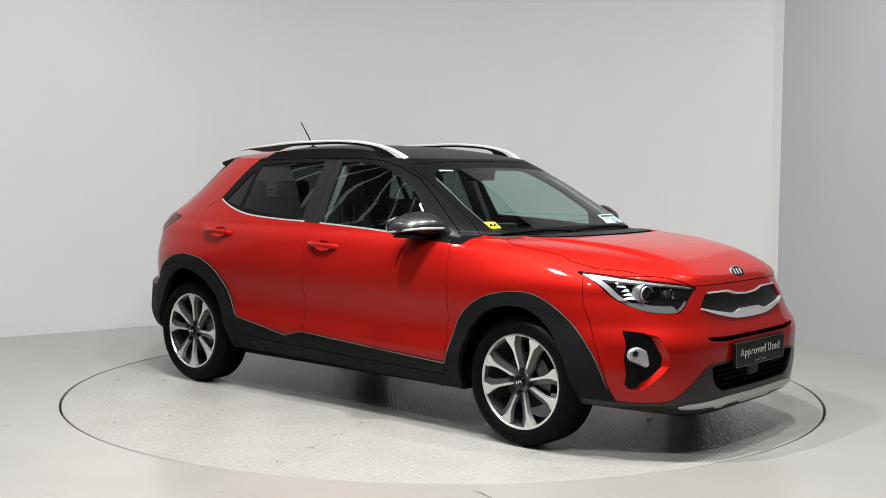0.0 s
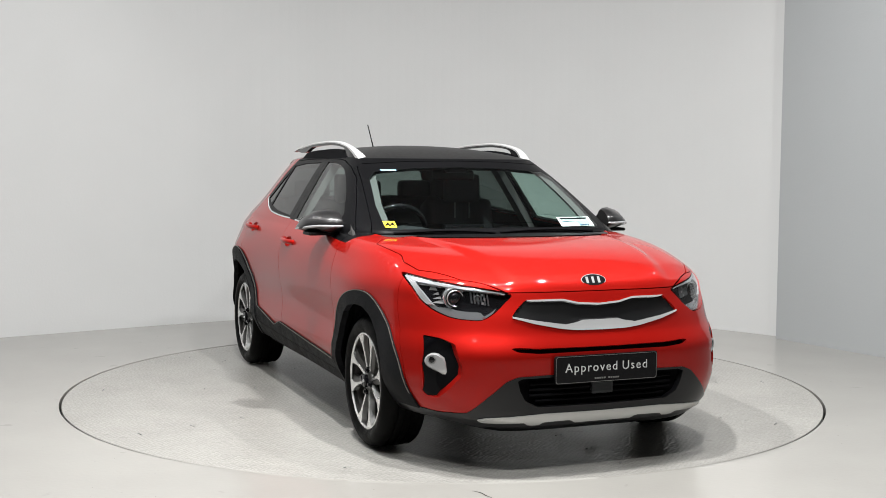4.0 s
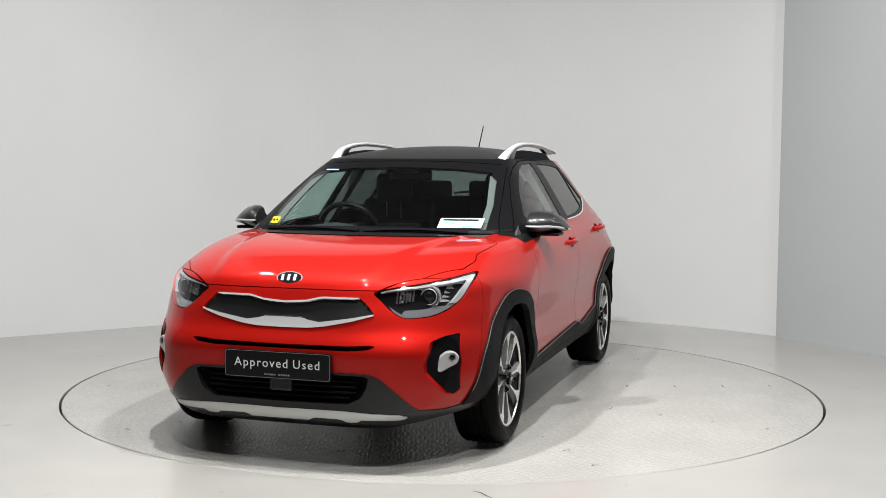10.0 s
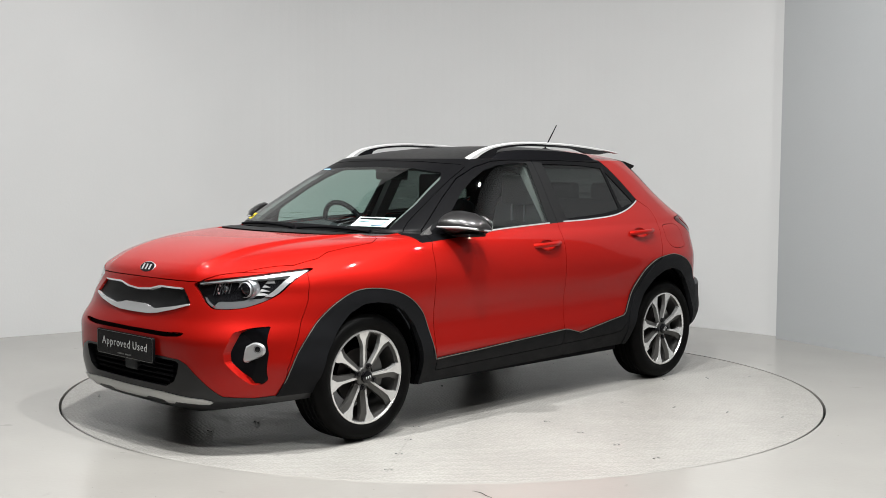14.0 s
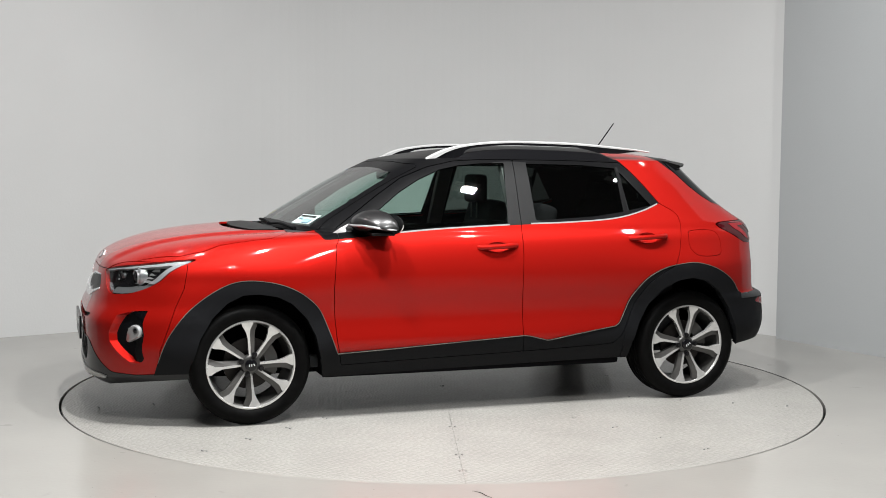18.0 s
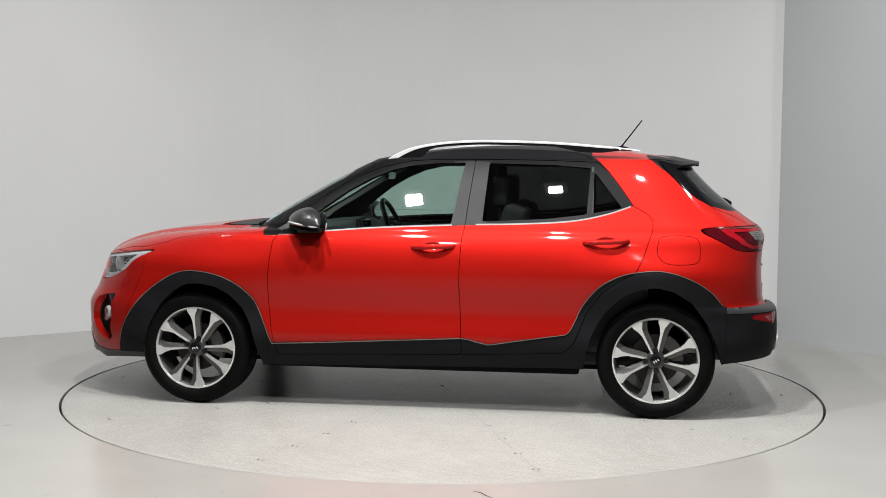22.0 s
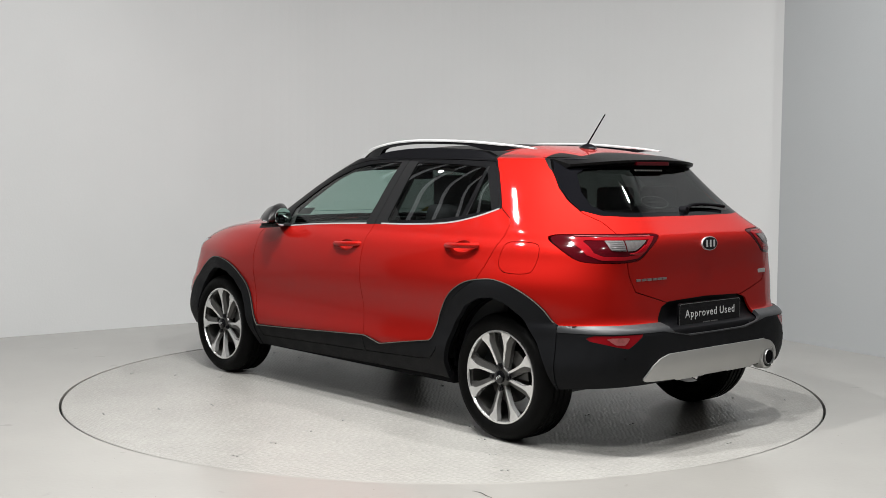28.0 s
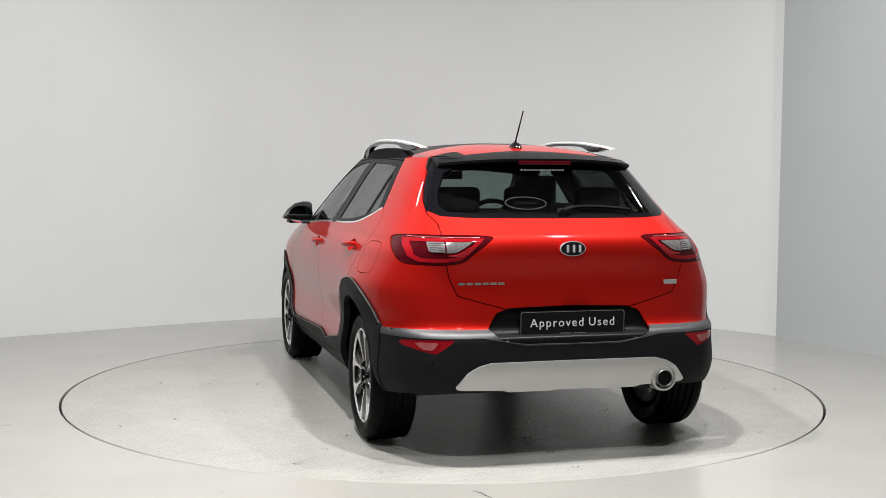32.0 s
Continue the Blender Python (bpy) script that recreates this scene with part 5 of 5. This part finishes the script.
both_sides(headlight_inside)


def fog_lamp(s):
    f = FOGS[0 if s > 0 else 1]
    cx, cz, r = .721, .497, .036
    nx, ny = .795, .606

    def at(y, z, out):
        return (float(FOG_FACET(y)) + nx * out, s * (y + ny * out), z)
    # round on the outer side, drawn out to a corner on the inner side
    out = [(cx + r * math.cos(a), cz + r * math.sin(a)) for a in np.radians(np.linspace(-70, 140, 14))]
    out += [(.684, .516), (.675, .492), (.669, .462), (.667, .444), (.674, .435), (.690, .438), (.708, .450)]
    bm = bmesh.new()
    A, B, C = [], [], []
    for x, z in out:
        A.append(bm.verts.new(at(cx + (x - cx) * .84, cz + (z - cz) * .84, .018)))
        B.append(bm.verts.new(at(x, z, .010)))
        C.append(bm.verts.new(at(x, z, -.015)))
    n = len(A)
    bm.faces.new(A)
    for i in range(n):
        j = (i + 1) % n
        bm.faces.new((A[i], A[j], B[j], B[i]))
        bm.faces.new((B[i], B[j], C[j], C[i]))
    part("fog_bezel", bm, LAMP_SILVER, f, "silver fog lamp bezel", smooth=True)
    m = Matrix.Translation(at(cx + .007, cz + .006, .017)) @ pose(0, 0, 0, 0, 0, -90 + s * 37)
    bm = bmesh.new()
    add_lathe(bm, [(.0001, .003), (.008, .0025), (.014, .001), (.0155, -.01)], 24)
    bmesh.ops.transform(bm, matrix=m, verts=bm.verts)
    part("fog_lens", bm, GLOSS_BLACK, f, "dark round fog lamp lens", smooth=True)
    bm = bmesh.new()
    add_lathe(bm, [(.0155, .0), (.0165, .002), (.0185, .0015), (.019, -.01)], 24)
    bmesh.ops.transform(bm, matrix=m, verts=bm.verts)
    part("fog_ring", bm, LAMP_GREY, f, "", smooth=True)
    for x, z in ((.735, .572), (.715, .576), (.695, .572)):
        bm = bmesh.new()
        add_cyl(bm, Matrix.Translation(at(x, z, -.006)), .003, .003, .005, 8)
        part("surround_screw", bm, STEEL, f)


both_sides(fog_lamp)


def plate(x, z, y, facing, parent_name, w=.52, h=.115):
    """Black dealer plate with pale lettering; facing +1 front, -1 rear."""
    bm = bmesh.new()
    r = .012
    out = [(sy * (w / 2 - r) + r * math.cos(a), sz * (h / 2 - r) + r * math.sin(a)) for sy, sz, q in ((1, 1, 0), (-1, 1, 1), (-1, -1, 2), (1, -1, 3)) for a in np.radians(np.linspace(90 * q, 90 * q + 90, 6))]
    add_prism(bm, out, lambda a, b, d: (x + d, y + a, z + b), -.006, .006)
    p = part("dealer_plate", bm, PLATE_BLACK, CAR, "black dealer plate reading Approved Used")
    bm = bmesh.new()
    k0, k1 = [(a * (1 - .012), b * (1 - .05)) for a, b in out], [(a * (1 - .021), b * (1 - .085)) for a, b in out]
    A = [bm.verts.new((x + facing * .0068, y + a, z + b)) for a, b in k0]
    B = [bm.verts.new((x + facing * .0068, y + a, z + b)) for a, b in k1]
    for q in range(len(out)):
        e = (q + 1) % len(out)
        bm.faces.new((A[q], A[e], B[e], B[q]))
    part("plate_border", bm, PLATE_LINE, p, "thin pale border line")
    m = Matrix.Translation((x + facing * .0066, y, z)) @ Euler((radians(90), 0, radians(90 * facing))).to_matrix().to_4x4()
    text_part("lettering", "Approved", .056, m @ Matrix.Translation((.055, .006, 0)), PRINT_WHITE, p, .0006, align="RIGHT", spacing=1.2)
    text_part("lettering", "Used", .056, m @ Matrix.Translation((.076, .006, 0)), PRINT_WHITE, p, .0006, align="LEFT", spacing=1.2)
    for k in range(11):
        if k == 5:
            continue
        bm = bmesh.new()
        yy = y - facing * (k - 5) * .0115
        add_box(bm, x + facing * .006, x + facing * .0072, yy - .0042, yy + .0042, z - .047, z - .040)
        part("small_print_bar", bm, PLATE_LINE, p)
    return p


plate(2.118, .467, 0.0, 1, "front", .52, .125)
plate(-1.912, .633, -.012, -1, "rear", .52, .125)


def badges():
    def oval(name, x, z, y, facing, a, b, parent, tilt=0, mat=RECESS_BLACK):
        bm = bmesh.new()
        out = [(a * math.cos(t), b * math.sin(t)) for t in np.linspace(0, 2 * math.pi, 36, endpoint=False)]
        add_prism(bm, out, lambda p, q, d: (facing * d, p, q), -.004, .006)
        m = Matrix.Translation((x, y, z)) @ pose(0, 0, 0, 0, tilt, 0)
        bmesh.ops.transform(bm, matrix=m, verts=bm.verts)
        o = part(name, bm, CHROME, parent, "oval chrome badge with dark field")
        bm = bmesh.new()
        out = [((a - .0035) * math.cos(t), (b - .0035) * math.sin(t)) for t in np.linspace(0, 2 * math.pi, 36, endpoint=False)]
        add_prism(bm, out, lambda p, q, d: (facing * d, p, q), .004, .0072)
        bmesh.ops.transform(bm, matrix=m, verts=bm.verts)
        part("badge_field", bm, mat, o)
        for k, (w0, sl) in enumerate(((-.034, .3), (-.004, 0), (.026, -.3))):
            bm = bmesh.new()
            add_box(bm, facing * .006, facing * .009, w0 - .006, w0 + .006, -b * .5, b * .5, .001)
            bmesh.ops.transform(bm, matrix=m, verts=bm.verts)
            part("badge_stroke", bm, CHROME, o)
    oval("front_badge", on_nose(0, .843) + .004, .845, 0, 1, .063, .031, HOODS[0], -32)
    oval("rear_badge", on_tail(0, .98) - .002, .981, -.012, -1, .063, .035, GATE[0], 3)
    for k in range(6):
        y = .515 - k * .037
        bm = bmesh.new()
        x = on_tail(y, .823)
        add_box(bm, x - .004, x + .006, y - .0155, y + .0155, .818, .829, .002)
        part("tailgate_lettering", bm, STEEL, GATE[0], "chrome model lettering shown as bars")
    bm = bmesh.new()
    x = on_tail(-.52, .817)
    add_box(bm, x - .004, x + .010, -.556, -.478, .806, .827, .002)
    part("tailgate_emblem", bm, SILVER, GATE[0], "small silver emblem")


badges()


def parking_sensor(y, z):
    bm = bmesh.new()
    add_lathe(bm, [(.0001, .003), (.008, .003), (.0095, .001), (.0095, -.01)], 16)
    bmesh.ops.transform(bm, matrix=Matrix.Translation((on_tail(abs(y), z) - .006, y, z)) @ pose(0, 0, 0, 0, 0, 90), verts=bm.verts)
    part("parking_sensor", bm, MATT_BLACK, RBUMP[0], "small round parking sensor", smooth=True)


for sensor_y in (.66, -.66):
    parking_sensor(sensor_y, .470)


def tail_ribs(s):
    lamp = TAILS[0 if s > 0 else 1]
    # chevron ribs inside the red band
    for k in range(3):
        bm = bmesh.new()
        d = .014 * k
        line = [(.452 + d, .996 - d * .2), (.478 + d, .974 - d * .1), (.510 + d, .953 + d * .1), (.545 + d, .948 + d * .1)]
        add_tube(bm, [(on_tail(y, z) - .001, s * y, z) for y, z in rounded(line, 3, False)], .0035, 6)
        part("lens_rib", bm, RED_LENS, lamp, smooth=True)
    # ribs across the outer clear segment
    for k in range(5):
        z = .971 + k * .009
        bm = bmesh.new()
        add_tube(bm, [(on_tail(y, z) - .004, s * y, z) for y in np.linspace(.592, .650, 5)], .0022, 5)
        part("lens_rib", bm, LAMP_MID, lamp, smooth=True)
    # bright line along the top of the lamp
    bm = bmesh.new()
    add_tube(bm, [(on_tail(y, 1.033) - .001, s * y, 1.033) for y in np.linspace(.43, .72, 10)], .0030, 6)
    part("lens_rib", bm, REFLECTOR_PINK, lamp, smooth=True)


both_sides(tail_ribs)


def lower_grille_bars():
    g = [o for o in CAR.children_recursive if o.name.startswith("lower_grille_backing")][0].parent
    for z in (.33, .355, .38, .405):
        w = .36 if z > .34 else .33
        bm = bmesh.new()
        pts = [(on_nose(abs(y), z) - .018, y, z) for y in np.linspace(-w, w, 13)]
        add_tube(bm, pts, .0055, 6)
        part("grille_bar", bm, MATT_BLACK, g)
    bm = bmesh.new()
    add_box(bm, 2.065, 2.09, -.055, .055, .345, .425, .012)
    part("radar_cover", bm, DASH, g, "dark sensor cover")


lower_grille_bars()


def spoiler():
    """Roof-edge wing over the rear window."""
    bm = bmesh.new()
    prev = None
    n = 25
    for i in range(n):
        y = -.505 + 1.01 * i / (n - 1)
        q = abs(y) / .505
        xe = -1.548 + .125 * q ** 5
        zt = 1.410 - .026 * q ** 2.5
        x0 = -1.27 + .05 * q ** 3
        z0 = 1.438 - .036 * q ** 2
        prof = [(x0, z0), ((x0 + xe) / 2, (z0 + zt) / 2 + .004), (xe, zt - .012), (xe + .004, zt - .024), (xe + .05, zt - .040), (xe + .11, zt - .062), (x0, z0 - .05)]
        ring = [bm.verts.new((x, y, z)) for x, z in prof]
        if prev:
            for j in range(len(prof)):
                bm.faces.new((prev[j], prev[(j + 1) % len(prof)], ring[(j + 1) % len(prof)], ring[j]))
        else:
            bm.faces.new(ring)
        prev = ring
    bm.faces.new(prev)
    sp = part("spoiler", bm, BLACK_ROOF, GATE[0], "gloss black roof spoiler", smooth=True)
    bm = bmesh.new()
    add_box(bm, -1.551, -1.53, -.135, .135, 1.368, 1.387, .004)
    part("high_brake_light", bm, RED_LENS_DARK, sp, "red high-level brake light")


spoiler()


def rear_wiper():
    bm = bmesh.new()
    pts = [(on_tail(abs(y), z) - .028, y, z) for y, z in rounded([(-.02, 1.150), (-.08, 1.166), (-.17, 1.170), (-.28, 1.165), (-.37, 1.155)], 4, False)]
    add_tube(bm, pts, [.013] * 4 + [.010] * (len(pts) - 4), 10, .8)
    w = part("rear_wiper", bm, MATT_BLACK, GATE[0], "black rear wiper arm", smooth=True)
    bm = bmesh.new()
    add_lathe(bm, [(.0001, .03), (.018, .03), (.022, .02), (.022, -.01)], 20)
    bmesh.ops.transform(bm, matrix=Matrix.Translation((on_tail(.02, 1.145), -.02, 1.142)) @ pose(0, 0, 0, 0, 0, 90), verts=bm.verts)
    part("wiper_hub", bm, MATT_BLACK, w, smooth=True)
    bm = bmesh.new()
    for y, z, r in ((.0, 1.343, 0),):
        for k in range(14):
            yy = .11 - k * .0165
            add_box(bm, on_tail(abs(yy), z) - .003, on_tail(abs(yy), z) - .001, yy - .0055, yy + .0055, z - .004, z + .004)
    part("window_print", bm, PRINT_WHITE, GATE[0], "pale web address print shown as bars")
    bm = bmesh.new()
    out = [(.105 * math.cos(t), .030 * math.sin(t)) for t in np.linspace(0, 2 * math.pi, 40, endpoint=False)]
    inn = [(.100 * math.cos(t), .0265 * math.sin(t)) for t in np.linspace(0, 2 * math.pi, 40, endpoint=False)]
    A = [bm.verts.new((on_tail(abs(a + .14), 1.185 + b) + .008, a + .14, 1.185 + b)) for a, b in out]
    B = [bm.verts.new((on_tail(abs(a + .14), 1.185 + b) + .008, a + .14, 1.185 + b)) for a, b in inn]
    for i in range(40):
        bm.faces.new((A[i], A[(i + 1) % 40], B[(i + 1) % 40], B[i]))
    add_box(bm, on_tail(.14, 1.185) + .006, on_tail(.14, 1.185) + .008, .08, .20, 1.180, 1.190)
    part("window_sticker", bm, PRINT_GREY, GATE[0], "pale oval ring sticker on glass")


rear_wiper()


def front_wipers():
    for y0, y1 in ((.55, -.02), (-.05, -.60)):
        bm = bmesh.new()
        pts = []
        for t in np.linspace(0, 1, 10):
            y = y0 + (y1 - y0) * t
            z = 1.012 + .012 * math.sin(t * math.pi)
            pts.append((on_nose(abs(y), max(z, 1.004)) + .018, y, z))
        add_tube(bm, pts, [.011] + [.007] * 9, 8)
        part("wiper", bm, MATT_BLACK, CAR, "black windscreen wiper")


front_wipers()


def antenna():
    bm = bmesh.new()
    add_lathe(bm, [(.062, 0), (.056, .012), (.03, .026), (.0001, .032)], 24, "Z")
    bmesh.ops.transform(bm, matrix=Matrix.Translation((-1.10, 0, 1.457)) @ Matrix.Diagonal((1.0, .5, 1, 1)), verts=bm.verts)
    a = part("antenna", bm, GLOSS_BLACK, CAR, "black roof antenna with thin mast", smooth=True)
    bm = bmesh.new()
    add_tube(bm, [(-1.095, 0, 1.478), (-1.11, 0, 1.50), (-1.219, 0, 1.643)], [.007, .0045, .0035], 8)
    part("mast", bm, MATT_BLACK, a)


antenna()


# ------------------------------------------------------------------ the car: interior
def interior():
    bm = bmesh.new()
    add_box(bm, -1.60, 1.0, -.70, .70, .26, .34, .02)
    for s in (1, -1):
        add_box(bm, -1.25, .82, s * .66, s * .76, .34, .97, .03)
    add_box(bm, -1.66, -1.60, -.66, .66, .30, 1.05, .02)
    tub = part("cabin_trim", bm, DASH, CAR, "dark cabin floor and side trim")
    bm = bmesh.new()
    prev = None
    for i in range(15):
        y = -.68 + 1.36 * i / 14
        hump = .04 * math.exp(-((y + .38) / .17) ** 2)
        prof = [(.92, .99), (.72, 1.0 + hump * .4), (.55, .99 + hump), (.50, .95 + hump * .5), (.48, .86), (.55, .66), (.90, .60)]
        ring = [bm.verts.new((x - .05 * abs(y / .68) ** 3, y, z)) for x, z in prof]
        if prev:
            for j in range(len(prof)):
                bm.faces.new((prev[j], prev[(j + 1) % 7], ring[(j + 1) % 7], ring[j]))
        else:
            bm.faces.new(ring)
        prev = ring
    bm.faces.new(prev)
    dash = part("dashboard", bm, DASH, CAR, "dark dashboard", smooth=True)
    bm = bmesh.new()
    add_box(bm, .47, .52, -.12, .12, .93, 1.03, .01)
    part("centre_screen", bm, GLOSS_BLACK, dash)
    bm = bmesh.new()
    add_box(bm, .0, .55, -.10, .10, .34, .62, .03)
    part("centre_console", bm, DASH, dash)
    # steering wheel on the right-hand side
    bm = bmesh.new()
    c, R = Vector((.36, -.37, .965)), .185
    ring = []
    for a in np.linspace(0, 2 * math.pi, 40, endpoint=False):
        ring.append((c.x + R * math.sin(a) * .42, c.y + R * math.cos(a), c.z + R * math.sin(a) * .907))
    add_tube(bm, ring, .016, 10, 1.0, True)
    sw = part("steering_wheel", bm, GLOSS_BLACK, CAR, "black steering wheel", smooth=True)
    bm = bmesh.new()
    add_box(bm, .345, .40, -.44, -.30, .92, 1.0, .02)
    add_box(bm, .355, .375, -.54, -.20, .955, .985, .008)
    part("steering_hub", bm, DASH, sw)
    bm = bmesh.new()
    add_tube(bm, [(.40, -.37, .95), (.60, -.37, .86)], .035, 12)
    part("steering_column", bm, DASH, sw)
    bm = bmesh.new()
    add_box(bm, .31, .345, -.13, .13, 1.275, 1.335, .016, 3)
    mirror = part("rear_view_mirror", bm, GLOSS_BLACK, CAR, "black interior mirror")
    bm = bmesh.new()
    add_box(bm, .345, .41, -.06, .06, 1.32, 1.37, .012)
    part("mirror_stalk", bm, DASH, mirror)

    def seat(x, y, w):
        bm = bmesh.new()
        add_box(bm, x - .26, x + .26, y - w, y + w, .42, .58, .05, 3)
        st = part("seat", bm, CLOTH, CAR, "charcoal cloth seat", smooth=True)
        bm = bmesh.new()
        r = add_box(bm, -.07, .07, y - w * .95, y + w * .95, 0, .62, .05, 3)
        bmesh.ops.transform(bm, matrix=Matrix.Translation((x - .22, 0, .54)) @ pose(0, 0, 0, 0, -16, 0), verts=bm.verts)
        back = part("backrest", bm, CLOTH, st, smooth=True)
        return st, back

    def headrest(x, y, z, back, w=.13, h=.20):
        bm = bmesh.new()
        add_box(bm, x - .045, x + .045, y - w, y + w, z - h / 2, z + h / 2, .035, 3)
        hr = part("headrest", bm, CLOTH, back, smooth=True)
        bm = bmesh.new()
        for d in (-.05, .05):
            add_cyl(bm, Matrix.Translation((x + .01, y + d, z - h / 2 - .04)), .006, .006, .12, 8)
        part("headrest_post", bm, STEEL, back)
    for y in (.37, -.37):
        st, back = seat(-.12, y, .25)
        headrest(-.405, y, 1.215, back, .118, .185)
    st, back = seat(-.92, 0.0, .60)
    for y in (.38, 0, -.38):
        headrest(-1.30, y, 1.19, back, .12, .13)
    for s in (1, -1):
        bm = bmesh.new()
        add_box(bm, -.30, -.21, s * .60, s * .70, .95, 1.40, .02)
        for v in bm.verts:
            v.co.y = s * (float(WIDTH(min(v.co.z, 1.39))[0]) - (.035 if abs(v.co.y) > .65 else .085))
        part("pillar_lining", bm, simple("grey_pillar_lining", (.10, .10, .098), .85) if s > 0 else bpy.data.materials["grey_pillar_lining"], tub)
        bm = bmesh.new()
        prev = None
        for z in np.linspace(1.01, 1.39, 12):
            yb = float(np.interp(z, [1.0, 1.15, 1.29, 1.37], [.665, .645, .595, .55]))
            yb -= .05
            x = on_nose(yb, z) - .045
            ring = [bm.verts.new((x + a, s * (yb + b), z)) for a, b in ((-.05, -.02), (.0, -.03), (.0, .03), (-.05, .03))]
            if prev:
                for j in range(4):
                    bm.faces.new((prev[j], prev[(j + 1) % 4], ring[(j + 1) % 4], ring[j]))
            prev = ring
        part("pillar_lining", bm, bpy.data.materials["grey_pillar_lining"], tub)


interior()


def stickers():
    # yellow square on the windscreen, and a pale paper disc opposite
    def on_screen(name, y0, y1, z0, z1, mat, parent, out, label):
        bm = bmesh.new()
        q = [(y0, z0), (y1, z0), (y1, z1), (y0, z1)]
        A = [bm.verts.new((on_nose(abs(y), z, out), y, z)) for y, z in q]
        B = [bm.verts.new((on_nose(abs(y), z, out - .0012), y, z)) for y, z in q]
        bm.faces.new(A)
        bm.faces.new(B[::-1])
        for i in range(4):
            bm.faces.new((A[i], A[(i + 1) % 4], B[(i + 1) % 4], B[i]))
        return part(name, bm, mat, parent, label)
    ws = [o for o in CAR.children if o.name == "windscreen"][0]
    y = on_screen("yellow_sticker", -.622, -.566, 1.040, 1.071, YELLOW, ws, .0025, "yellow square windscreen sticker")
    m = Matrix.Translation((on_nose(.594, 1.056, .005), -.594, 1.056)) @ Euler((radians(36), 0, radians(72))).to_matrix().to_4x4()
    text_part("sticker_letters", "AA", .036, m, MATT_BLACK, ws, .0004, bold=.0014)
    p = on_screen("paper_sticker", .375, .60, 1.036, 1.083, STICKER_WHITE, ws, .002, "pale paper windscreen sticker with print")
    on_screen("sticker_print", .39, .575, 1.073, 1.079, MATT_BLACK, ws, .0035, "")
    on_screen("sticker_print", .40, .46, 1.062, 1.067, STICKER_BLUE, ws, .0035, "")
    on_screen("sticker_print", .50, .57, 1.044, 1.064, STICKER_BLUE, ws, .0035, "")
    on_screen("top_strip_sticker", -.485, -.40, 1.331, 1.338, STICKER_BLUE, ws, .0045, "thin pale blue strip sticker")


stickers()


# ------------------------------------------------------------------ what moves
def motions():
    rows = []
    for i in range(65):
        t = i * 0.5
        rows.append((t, pose(0, 0, 0, 0, 0, heading(t))))
    walk(TABLE, rows)
    walk(CAR, [(t, m @ pose(CAR_X, CAR_Y, 0)) for t, m in rows])


motions()
